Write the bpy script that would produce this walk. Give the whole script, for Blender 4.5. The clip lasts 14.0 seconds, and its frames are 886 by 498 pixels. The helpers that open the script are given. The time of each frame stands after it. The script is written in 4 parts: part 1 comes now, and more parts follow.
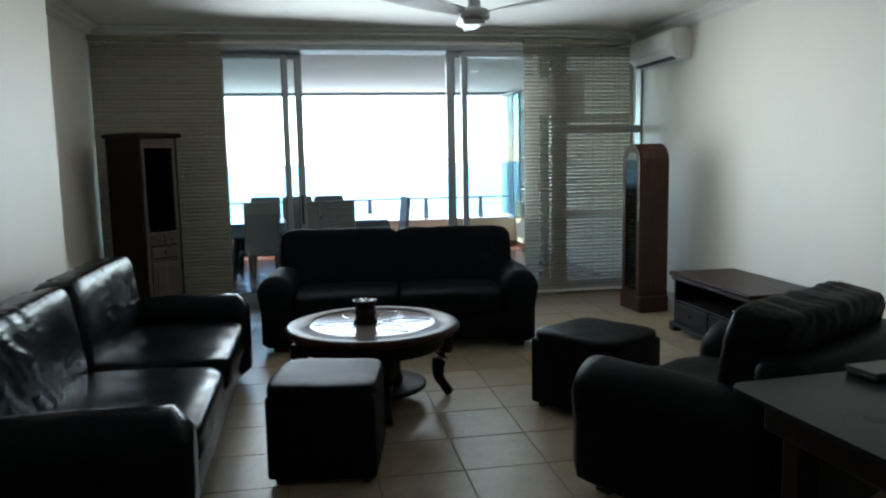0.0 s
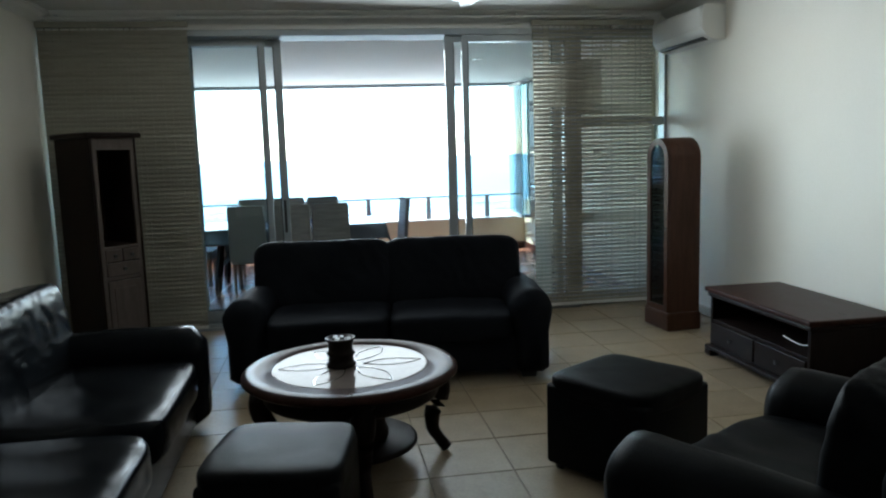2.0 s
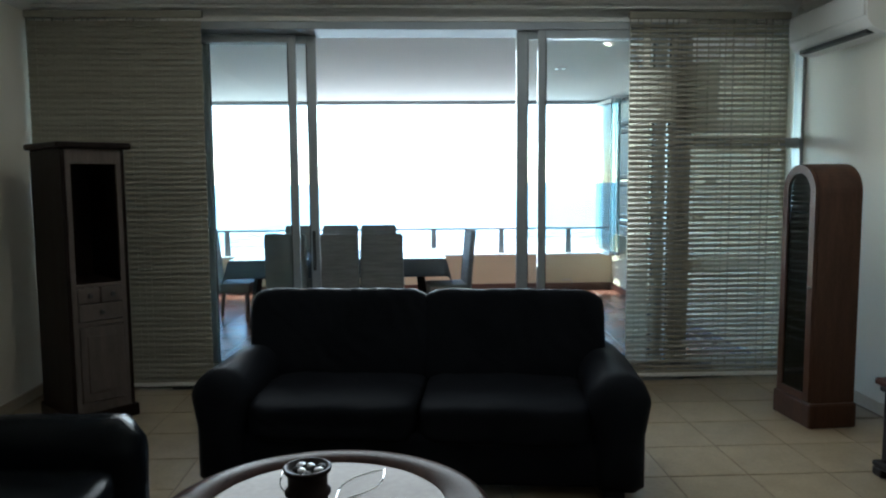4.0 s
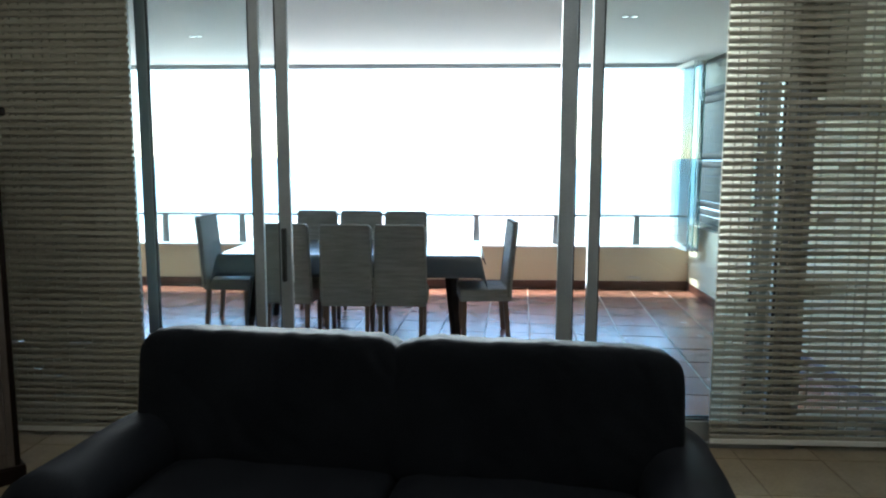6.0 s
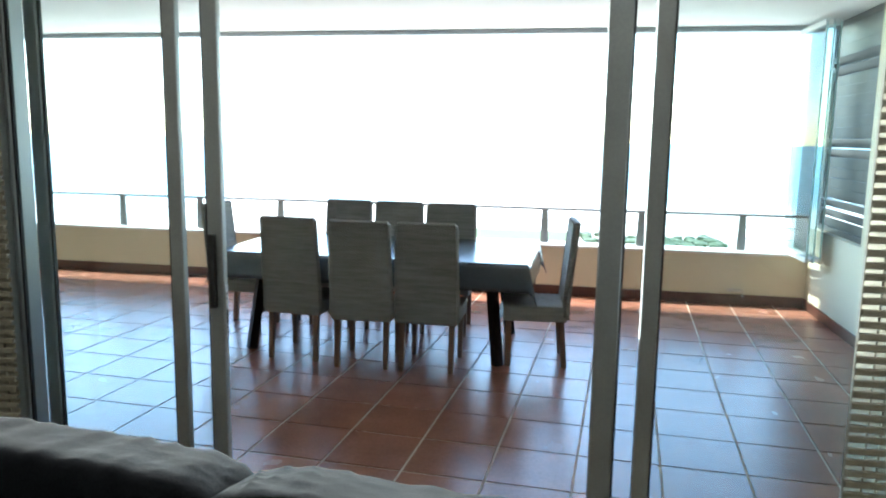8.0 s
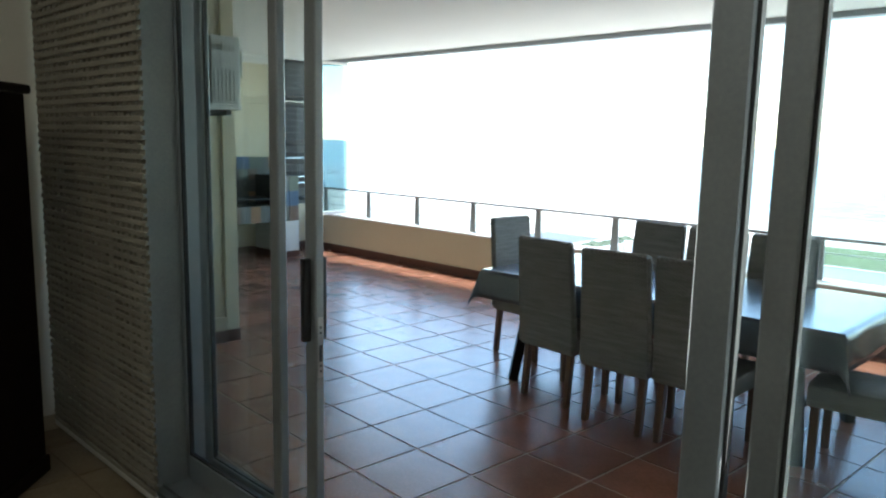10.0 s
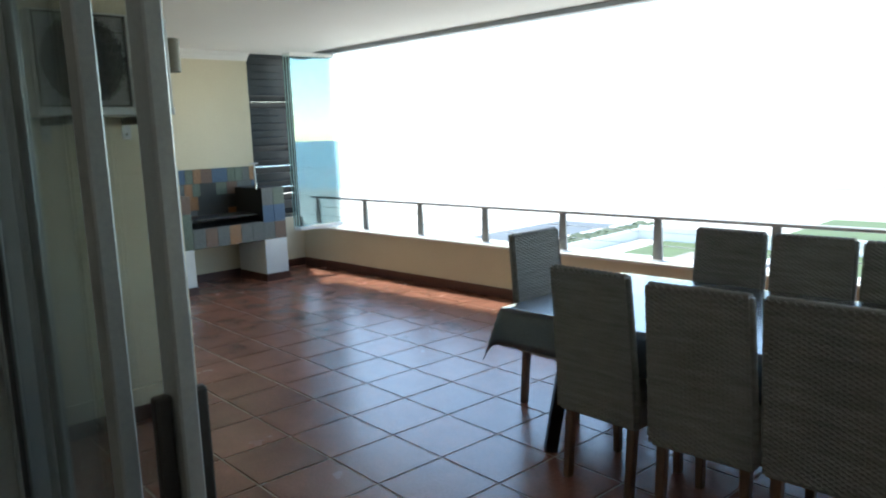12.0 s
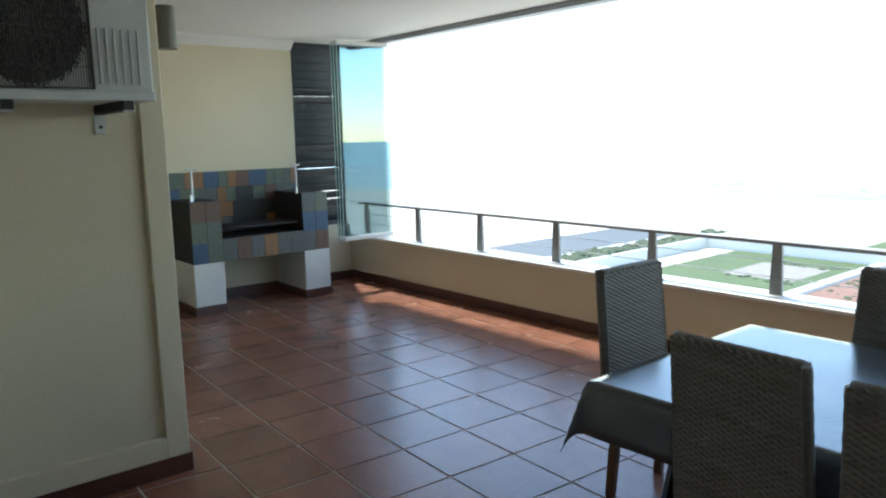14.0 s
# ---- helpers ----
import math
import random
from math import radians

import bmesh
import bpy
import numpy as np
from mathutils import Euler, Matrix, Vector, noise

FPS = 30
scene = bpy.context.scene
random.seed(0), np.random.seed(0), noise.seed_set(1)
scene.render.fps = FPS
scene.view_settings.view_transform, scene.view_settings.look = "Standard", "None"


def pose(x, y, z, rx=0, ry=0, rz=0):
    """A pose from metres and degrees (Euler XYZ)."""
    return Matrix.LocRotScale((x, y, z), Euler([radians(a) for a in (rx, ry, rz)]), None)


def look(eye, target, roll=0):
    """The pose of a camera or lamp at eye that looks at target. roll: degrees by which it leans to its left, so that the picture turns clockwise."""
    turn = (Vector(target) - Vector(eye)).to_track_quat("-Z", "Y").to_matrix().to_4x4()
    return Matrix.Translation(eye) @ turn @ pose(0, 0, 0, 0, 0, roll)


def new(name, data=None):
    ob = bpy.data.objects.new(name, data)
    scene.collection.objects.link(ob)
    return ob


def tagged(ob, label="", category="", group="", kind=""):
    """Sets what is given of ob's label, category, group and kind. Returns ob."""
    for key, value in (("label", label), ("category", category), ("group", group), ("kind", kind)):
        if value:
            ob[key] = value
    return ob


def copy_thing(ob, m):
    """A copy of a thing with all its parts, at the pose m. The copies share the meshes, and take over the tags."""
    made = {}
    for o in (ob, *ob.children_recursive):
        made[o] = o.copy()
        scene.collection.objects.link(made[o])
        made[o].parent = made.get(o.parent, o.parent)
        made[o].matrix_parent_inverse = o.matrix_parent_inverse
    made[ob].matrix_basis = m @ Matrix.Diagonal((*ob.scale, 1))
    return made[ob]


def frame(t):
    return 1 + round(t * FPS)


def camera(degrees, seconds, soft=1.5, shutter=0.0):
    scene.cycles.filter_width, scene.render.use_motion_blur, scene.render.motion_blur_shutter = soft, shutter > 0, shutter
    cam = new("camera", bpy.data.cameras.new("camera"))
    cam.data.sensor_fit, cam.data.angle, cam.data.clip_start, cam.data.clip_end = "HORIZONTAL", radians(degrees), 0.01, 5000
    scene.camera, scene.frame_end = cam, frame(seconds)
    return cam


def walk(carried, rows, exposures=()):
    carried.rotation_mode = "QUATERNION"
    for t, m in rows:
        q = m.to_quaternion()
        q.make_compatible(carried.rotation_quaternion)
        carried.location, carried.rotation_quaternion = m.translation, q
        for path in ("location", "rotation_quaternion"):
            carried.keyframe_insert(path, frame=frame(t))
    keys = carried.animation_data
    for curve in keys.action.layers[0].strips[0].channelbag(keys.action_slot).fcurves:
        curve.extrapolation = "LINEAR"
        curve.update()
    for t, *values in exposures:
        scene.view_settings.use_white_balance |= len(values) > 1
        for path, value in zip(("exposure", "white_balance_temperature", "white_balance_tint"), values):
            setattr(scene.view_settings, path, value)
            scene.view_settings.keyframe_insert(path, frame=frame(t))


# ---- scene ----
cam = camera(61.9, 14.0, 2.2)
PATH = [
    (0, (-0.667, -7.643, 1.473), (-0.333, -5.686, 1.231), -1.1),
    (0.5, (-0.671, -7.568, 1.489), (-0.422, -5.597, 1.26), -1.1),
    (1, (-0.568, -7.361, 1.525), (-0.408, -5.373, 1.376), 1.2),
    (1.5, (-0.483, -7.128, 1.489), (-0.281, -5.155, 1.233), 0.6),
    (2, (-0.439, -6.802, 1.52), (-0.13, -4.843, 1.26), -1.8),
    (2.5, (-0.364, -6.504, 1.505), (-0.037, -4.545, 1.27), -1.4),
    (3, (-0.247, -6.167, 1.514), (-0.063, -4.19, 1.272), 0.7),
    (3.5, (-0.165, -5.809, 1.496), (-0.03, -3.823, 1.311), -0.0),
    (6, (0.278, -3.913, 1.539), (0.184, -1.932, 1.285), 0.1),
    (6.5, (0.337, -3.56, 1.517), (0.234, -1.586, 1.213), -0.4),
    (7, (0.368, -3.177, 1.531), (0.177, -1.207, 1.243), -2.1),
    (7.5, (0.453, -2.846, 1.54), (0.176, -0.89, 1.234), 0.0),
    (8, (0.638, -2.558, 1.528), (0.274, -0.615, 1.226), 0.9),
    (8.2, (0.678, -2.407, 1.535), (0.207, -0.483, 1.257), 0.8),
    (8.5, (0.76, -2.216, 1.54), (0.175, -0.322, 1.275), -0.1),
    (9, (0.905, -1.918, 1.54), (-0.006, -0.164, 1.234), 1.0),
    (10.1, (1.33, -1.30, 1.555), (-0.07, 0.11, 1.26), 1.0),
    (11.3, (0.746, -0.659, 1.555), (-0.672, 0.722, 1.27), 0.2),
    (11.5, (0.654, -0.584, 1.574), (-0.737, 0.822, 1.278), -0.3),
    (12, (0.446, -0.389, 1.57), (-0.962, 0.997, 1.259), -2.1),
    (12.5, (0.231, -0.165, 1.573), (-1.251, 1.149, 1.297), -0.7),
    (13, (0.016, 0.032, 1.566), (-1.507, 1.29, 1.255), -0.4),
    (13.2, (-0.087, 0.107, 1.563), (-1.598, 1.379, 1.252), -0.0),
    (13.5, (-0.204, 0.222, 1.571), (-1.725, 1.49, 1.291), -1.5),
    (14, (-0.362, 0.395, 1.551), (-1.882, 1.659, 1.25), -1.3),
]
walk(cam, [(t, look(eye, target, roll)) for t, eye, target, roll in PATH], [(0, 2.98, 5600, 1), (3.5, 2.98, 5600, 1), (6.0, 3.28, 5850, 1), (7.5, 3.5, 6050, 2), (8.5, 3.22, 6250, 1), (9.2, 2.92, 6250, 1), (11.5, 2.42, 6450, 3), (14, 2.05, 6450, 3)])

# ---- world, sun and exposure ----
DOOR_W = 10.0
SUN_EL, SUN_AZ = 56.4, -64.7          # degrees; the sun stands over the sea, high
world = bpy.data.worlds.new("sky")
scene.world = world
world.use_nodes = True
wn = world.node_tree.nodes
wl = world.node_tree.links
sky = wn.new("ShaderNodeTexSky")
sky.sky_type = 'NISHITA'
sky.sun_disc = False
sky.sun_elevation = radians(SUN_EL)
sky.sun_rotation = radians(SUN_AZ)
sky.air_density, sky.dust_density, sky.ozone_density = 1.0, 0.15, 1.0
wn["Background"].inputs[1].default_value = 0.15
wl.new(sky.outputs[0], wn["Background"].inputs[0])
sun = new("sun", bpy.data.lights.new("sun", 'SUN'))
sun.data.energy, sun.data.angle, sun.data.color = 2.0, radians(3.0), (1.0, 0.95, 0.88)
sun.matrix_world = look((0, 0, 0), (-math.sin(radians(SUN_AZ)) * math.cos(radians(SUN_EL)), -math.cos(radians(SUN_AZ)) * math.cos(radians(SUN_EL)), -math.sin(radians(SUN_EL))))

# the sky's light in the door opening
door_sky = new("door_daylight", bpy.data.lights.new("door_daylight", 'AREA'))
door_sky.data.shape, door_sky.data.size, door_sky.data.size_y = 'RECTANGLE', 3.0, 1.6
door_sky.data.spread = radians(125)
door_sky.data.energy, door_sky.data.color = DOOR_W, (1.0, 0.99, 0.97)
door_sky.matrix_world = look((-0.02, -0.16, 1.65), (0.60, -3.0, 1.85))

# ---- materials ----
def nodes_of(name):
    m = bpy.data.materials.new(name)
    m.use_nodes = True
    nt = m.node_tree
    return m, nt, nt.nodes["Principled BSDF"]


def surface(name, dark, light, rough=0.5, scale=6.0, fine=60.0, bump=0.05, metal=0.0, spec=0.5, stretch=(1, 1, 1), rvar=0.1, per_piece=0.0, coat=0.0):
    """A plain surface with two scales of variation: stains and grain, and a fine relief."""
    m, nt, b = nodes_of(name)
    n, l = nt.nodes, nt.links
    tc = n.new("ShaderNodeTexCoord")
    mp = n.new("ShaderNodeMapping")
    mp.inputs["Scale"].default_value = stretch
    l.new(tc.outputs["Object"], mp.inputs[0])
    if per_piece:
        # each piece takes its own stretch of the pattern
        who, far = n.new("ShaderNodeObjectInfo"), n.new("ShaderNodeVectorMath")
        far.operation = 'SCALE'
        far.inputs[0].default_value = (57.0, 31.0, 83.0)
        l.new(who.outputs["Random"], far.inputs["Scale"])
        l.new(far.outputs[0], mp.inputs["Location"])
    a = n.new("ShaderNodeTexNoise")
    a.inputs["Scale"].default_value, a.inputs["Detail"].default_value = scale, 4
    f = n.new("ShaderNodeTexNoise")
    f.inputs["Scale"].default_value, f.inputs["Detail"].default_value = fine, 3
    l.new(mp.outputs[0], a.inputs[0])
    l.new(mp.outputs[0], f.inputs[0])
    mix = n.new("ShaderNodeMath")
    mix.operation = 'MULTIPLY_ADD'
    mix.inputs[1].default_value = 0.45
    l.new(f.outputs[0], mix.inputs[0])
    half = n.new("ShaderNodeMath")
    half.operation = 'MULTIPLY'
    half.inputs[1].default_value = 0.55
    l.new(a.outputs[0], half.inputs[0])
    l.new(half.outputs[0], mix.inputs[2])
    ramp = n.new("ShaderNodeValToRGB")
    ramp.color_ramp.elements[0].position, ramp.color_ramp.elements[1].position = 0.3, 0.7
    ramp.color_ramp.elements[0].color, ramp.color_ramp.elements[1].color = (*dark, 1), (*light, 1)
    l.new(mix.outputs[0], ramp.inputs[0])
    col = ramp.outputs[0]
    if per_piece:
        oi = n.new("ShaderNodeObjectInfo")
        mr = n.new("ShaderNodeMapRange")
        mr.inputs[3].default_value, mr.inputs[4].default_value = 1 - per_piece, 1 + per_piece
        l.new(oi.outputs["Random"], mr.inputs[0])
        hs = n.new("ShaderNodeHueSaturation")
        l.new(mr.outputs[0], hs.inputs["Value"])
        l.new(col, hs.inputs["Color"])
        col = hs.outputs[0]
    l.new(col, b.inputs["Base Color"])
    rr = n.new("ShaderNodeMapRange")
    rr.inputs[3].default_value, rr.inputs[4].default_value = max(0.02, rough - rvar), min(1, rough + rvar)
    l.new(a.outputs[0], rr.inputs[0])
    l.new(rr.outputs[0], b.inputs["Roughness"])
    b.inputs["Metallic"].default_value = metal
    b.inputs["Specular IOR Level"].default_value = spec
    if coat:
        b.inputs["Coat Weight"].default_value, b.inputs["Coat Roughness"].default_value = coat, 0.08
    if bump:
        bp = n.new("ShaderNodeBump")
        bp.inputs["Strength"].default_value, bp.inputs["Distance"].default_value = bump, 0.01
        l.new(f.outputs[0], bp.inputs["Height"])
        l.new(bp.outputs[0], b.inputs["Normal"])
    return m


def glass(name, tint, gloss=0.02, low=0.025, edge=0.8):
    m, nt, b = nodes_of(name)
    n, l = nt.nodes, nt.links
    n.remove(b)
    tr, gl, mx = n.new("ShaderNodeBsdfTransparent"), n.new("ShaderNodeBsdfGlossy"), n.new("ShaderNodeMixShader")
    lw, pw, fr = n.new("ShaderNodeLayerWeight"), n.new("ShaderNodeMath"), n.new("ShaderNodeMath")
    lw.inputs[0].default_value = 0.5
    pw.operation, pw.inputs[1].default_value = 'POWER', 3.5
    l.new(lw.outputs["Facing"], pw.inputs[0])
    fr.operation, fr.inputs[1].default_value, fr.inputs[2].default_value = 'MULTIPLY_ADD', edge, low
    l.new(pw.outputs[0], fr.inputs[0])
    tr.inputs[0].default_value = (*tint, 1)
    gl.inputs["Roughness"].default_value = gloss
    l.new(fr.outputs[0], mx.inputs[0])
    l.new(tr.outputs[0], mx.inputs[1])
    l.new(gl.outputs[0], mx.inputs[2])
    l.new(mx.outputs[0], n["Material Output"].inputs[0])
    return m


def lamp_glow(name, colour, strength):
    m, nt, b = nodes_of(name)
    b.inputs["Base Color"].default_value = (0.8, 0.8, 0.8, 1)
    b.inputs["Emission Color"].default_value = (*colour, 1)
    b.inputs["Emission Strength"].default_value = strength
    return m


WALL = surface("cream wall paint", (0.74, 0.71, 0.63), (0.80, 0.77, 0.70), 0.55, 1.2, 90, 0.03)
WALL_OUT = surface("pale yellow wall paint", (0.56, 0.50, 0.36), (0.64, 0.58, 0.44), 0.7, 1.5, 60, 0.06)
CEIL = surface("white ceiling paint", (0.70, 0.69, 0.66), (0.76, 0.75, 0.72), 0.8, 1.0, 70, 0.02)
TRIM = surface("white trim paint", (0.68, 0.67, 0.63), (0.76, 0.75, 0.72), 0.45, 3, 80, 0.02)
TILE_IN = surface("beige ceramic tile", (0.20, 0.155, 0.10), (0.31, 0.25, 0.17), 0.36, 3, 25, 0.08, per_piece=0.07, rvar=0.08, spec=0.25)
GROUT_IN = surface("beige grout", (0.16, 0.13, 0.09), (0.24, 0.20, 0.15), 0.9, 10, 120, 0.2)
TILE_OUT = surface("terracotta floor tile", (0.165, 0.068, 0.043), (0.285, 0.128, 0.088), 0.25, 1.6, 26, 0.10, per_piece=0.14, rvar=0.06, spec=0.4)
GROUT_OUT = surface("sandy grout", (0.34, 0.265, 0.21), (0.52, 0.435, 0.355), 0.9, 10, 120, 0.2)
SKIRT_OUT = surface("dark terracotta skirting tile", (0.055, 0.022, 0.016), (0.10, 0.042, 0.03), 0.35, 6, 50, 0.08)
SKIRT_IN = surface("beige skirting tile", (0.42, 0.36, 0.28), (0.52, 0.45, 0.36), 0.4, 6, 50, 0.05)
ALU = surface("grey anodised aluminium", (0.28, 0.305, 0.325), (0.36, 0.385, 0.40), 0.42, 5, 90, 0.02, metal=0.5)
ALU_DARK = surface("dark rubber seal", (0.02, 0.022, 0.025), (0.035, 0.037, 0.04), 0.6, 8, 90, 0.02)
CHROME = surface("polished chrome", (0.75, 0.75, 0.75), (0.85, 0.85, 0.85), 0.12, 8, 90, 0.0, metal=1.0, rvar=0.04)
STEEL = surface("galvanised steel", (0.42, 0.43, 0.44), (0.56, 0.57, 0.58), 0.4, 8, 60, 0.03, metal=0.8)
LEATHER = surface("black leather", (0.003, 0.004, 0.005), (0.008, 0.009, 0.011), 0.24, 5, 190, 0.07, rvar=0.07, spec=0.045)
LEATHER_SOFT = surface("black leather, soft sheen", (0.005, 0.006, 0.008), (0.011, 0.012, 0.015), 0.62, 5, 190, 0.10, rvar=0.06, spec=0.02)
LEATHER_MATT = surface("black leather, worn", (0.003, 0.0035, 0.004), (0.008, 0.0085, 0.0095), 0.45, 6, 190, 0.12, rvar=0.1, spec=0.035)
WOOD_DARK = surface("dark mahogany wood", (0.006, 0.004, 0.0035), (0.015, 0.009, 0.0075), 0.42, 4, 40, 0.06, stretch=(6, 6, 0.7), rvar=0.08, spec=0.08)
# the same mahogany mixed paler, so that tops look lit against darker bodies
WOOD_TOP_LIT = surface("dark mahogany top, paled as if lit", (0.019, 0.009, 0.007), (0.044, 0.021, 0.016), 0.30, 4, 40, 0.03, stretch=(6, 0.7, 6), rvar=0.06, spec=0.035)
# corner cabinet's front wood; the wall's bounced light is mixed into its colour
WOOD_FRONT_LIT = surface("greyish brown front wood, paled as if lit", (0.06, 0.05, 0.045), (0.11, 0.09, 0.08), 0.45, 4, 40, 0.06, stretch=(6, 6, 0.7), rvar=0.08, spec=0.12)
GLASS_EDGE = surface("cut glass edge", (0.40, 0.66, 0.66), (0.55, 0.80, 0.80), 0.3, 5, 40, 0.0)
WOOD_RED = surface("reddish brown wood", (0.034, 0.015, 0.009), (0.075, 0.034, 0.02), 0.42, 4, 40, 0.06, stretch=(6, 6, 0.7), rvar=0.08, spec=0.2)
WOOD_LEG = surface("brown wooden leg", (0.10, 0.055, 0.032), (0.19, 0.11, 0.065), 0.45, 6, 50, 0.05, stretch=(6, 6, 0.7))
RATTAN = surface("grey brown woven rattan", (0.13, 0.128, 0.115), (0.29, 0.285, 0.265), 0.6, 7, 120, 0.4, stretch=(0.7, 0.7, 8), per_piece=0.22)
CLOTH = surface("dark blue oilcloth", (0.055, 0.065, 0.076), (0.085, 0.097, 0.11), 0.2, 3, 120, 0.06, rvar=0.05, spec=0.9)
BAMBOO = surface("weathered bamboo slat", (0.22, 0.21, 0.17), (0.34, 0.32, 0.265), 0.6, 6, 60, 0.15, stretch=(0.6, 6, 6), per_piece=0.10)
REED = surface("thin translucent reed", (0.20, 0.185, 0.145), (0.32, 0.30, 0.24), 0.6, 6, 60, 0.1, stretch=(0.6, 6, 6))
see, shine = REED.node_tree.nodes.new("ShaderNodeBsdfTranslucent"), REED.node_tree.nodes.new("ShaderNodeMixShader")
see.inputs[0].default_value = (0.60, 0.56, 0.46, 1)
shine.inputs[0].default_value = 0.55
REED.node_tree.links.new(REED.node_tree.nodes["Principled BSDF"].outputs[0], shine.inputs[1])
REED.node_tree.links.new(see.outputs[0], shine.inputs[2])
REED.node_tree.links.new(shine.outputs[0], REED.node_tree.nodes["Material Output"].inputs[0])
CORD = surface("grey cotton cord", (0.24, 0.23, 0.19), (0.36, 0.34, 0.29), 0.9, 30, 200, 0.2)
GLAZE = surface("dark blue glaze", (0.012, 0.016, 0.04), (0.03, 0.04, 0.085), 0.15, 8, 60, 0.02)
PLASTIC = surface("white plastic", (0.66, 0.66, 0.63), (0.72, 0.72, 0.70), 0.35, 4, 100, 0.01)
BLACKPL = surface("black plastic", (0.012, 0.012, 0.013), (0.025, 0.025, 0.027), 0.45, 8, 100, 0.05)
OUTMETAL = surface("painted sheet metal", (0.48, 0.50, 0.50), (0.58, 0.60, 0.60), 0.42, 4, 70, 0.03)
WIRE = surface("dirty grille wire", (0.05, 0.048, 0.045), (0.22, 0.22, 0.21), 0.6, 14, 120, 0.1)
LAMPMETAL = surface("olive grey painted metal", (0.12, 0.12, 0.095), (0.17, 0.17, 0.14), 0.5, 8, 80, 0.04)
SOOT = surface("sooty black steel", (0.008, 0.008, 0.008), (0.022, 0.021, 0.02), 0.65, 8, 80, 0.2)
PIERWHITE = surface("white painted plaster", (0.62, 0.61, 0.57), (0.70, 0.69, 0.65), 0.6, 5, 60, 0.08)
LOUVRE = surface("black louvre blade", (0.012, 0.015, 0.018), (0.03, 0.035, 0.04), 0.4, 5, 60, 0.04)
RAILMETAL = surface("grey painted rail", (0.26, 0.26, 0.25), (0.34, 0.34, 0.33), 0.45, 8, 80, 0.05)
GLASS = glass("clear door glass", (0.93, 0.96, 0.96))
GLASS_CYAN = glass("greenish frameless glass", (0.715, 0.765, 0.775), 0.01, 0.02, 0.2)
GLASS_DARK = glass("tinted cabinet glass", (0.25, 0.30, 0.30), 0.03)
TABLEGLASS = surface("frosted table glass inlay", (0.15, 0.125, 0.115), (0.21, 0.18, 0.16), 0.09, 3, 40, 0.02, rvar=0.03, spec=0.035)
DESKTOP = surface("dark glass desk top", (0.012, 0.013, 0.014), (0.02, 0.021, 0.022), 0.28, 3, 40, 0.0, rvar=0.03, spec=0.05)
SAND = surface("pale beach sand", (0.50, 0.45, 0.36), (0.62, 0.57, 0.47), 0.9, 0.06, 1.5, 0.1)
LAWN = surface("green lawn", (0.055, 0.085, 0.026), (0.10, 0.14, 0.055), 0.9, 0.2, 3, 0.3)
BED = surface("reddish planted soil", (0.17, 0.085, 0.06), (0.30, 0.17, 0.12), 0.9, 0.8, 6, 0.3)
SHRUB = surface("coastal shrub leaves", (0.035, 0.055, 0.022), (0.07, 0.10, 0.045), 0.8, 2, 12, 0.3)
PAVE = surface("pale paving", (0.20, 0.18, 0.155), (0.30, 0.27, 0.23), 0.85, 0.5, 6, 0.1)
ROOFGREY = surface("grey flat roof", (0.06, 0.075, 0.085), (0.10, 0.115, 0.125), 0.8, 0.4, 5, 0.1)
SEA = surface("turquoise sea water", (0.045, 0.14, 0.17), (0.09, 0.21, 0.24), 0.3, 0.02, 0.4, 0.5, rvar=0.05, spec=0.32)
DOWNLIGHT = lamp_glow("warm lamp", (1.0, 0.80, 0.55), 40.0)

# ---- mesh helpers ----
def finish(ob, smooth=False):
    if smooth:
        for p in ob.data.polygons:
            p.use_smooth = True
    return ob


def mesh_object(name, bm, material, smooth=False):
    me = bpy.data.meshes.new(name)
    bm.to_mesh(me)
    bm.free()
    me.materials.append(material)
    return finish(new(name, me), smooth)


def part(name, bm, material, parent, label="", smooth=False):
    ob = mesh_object(name, bm, material, smooth)
    ob.parent = parent
    if label:
        ob["label"] = label
    return ob


def thing(name, label, category, m, group=""):
    ob = new(name)
    ob.empty_display_size = 0.1
    ob.matrix_world = m
    return tagged(ob, label, category, group)


def structure(name, bm, material, label="", smooth=False):
    return tagged(mesh_object(name, bm, material, smooth), label, "", "", "structure")


def box(x0, x1, y0, y1, z0, z1, bevel=0.0, segs=2, bm=None):
    """A block between those sides, its edges rounded by bevel."""
    target = bm
    b = bmesh.new()
    bmesh.ops.create_cube(b, size=1)
    for v in b.verts:
        v.co = Vector(((x0 + x1) / 2 + v.co.x * (x1 - x0), (y0 + y1) / 2 + v.co.y * (y1 - y0), (z0 + z1) / 2 + v.co.z * (z1 - z0)))
    if bevel:
        bmesh.ops.bevel(b, geom=b.edges[:], offset=bevel, segments=segs, profile=0.5, affect='EDGES', clamp_overlap=True)
    if target is None:
        return b
    join(target, b)
    return target


def join(target, b):
    me = bpy.data.meshes.new("t")
    b.to_mesh(me)
    b.free()
    target.from_mesh(me)
    bpy.data.meshes.remove(me)
    return target


def moved(b, m):
    bmesh.ops.transform(b, matrix=m, verts=b.verts[:])
    return b


def lathe(profile, segs=32, bm=None):
    """Turns (radius, height) pairs round the z axis."""
    b = bm or bmesh.new()
    rings = []
    for r, z in profile:
        rings.append([b.verts.new((r * math.cos(2 * math.pi * i / segs), r * math.sin(2 * math.pi * i / segs), z)) for i in range(segs)])
    for lo, hi in zip(rings, rings[1:]):
        for i in range(segs):
            b.faces.new((lo[i], lo[(i + 1) % segs], hi[(i + 1) % segs], hi[i]))
    b.faces.new(list(reversed(rings[0])))
    b.faces.new(rings[-1])
    return b


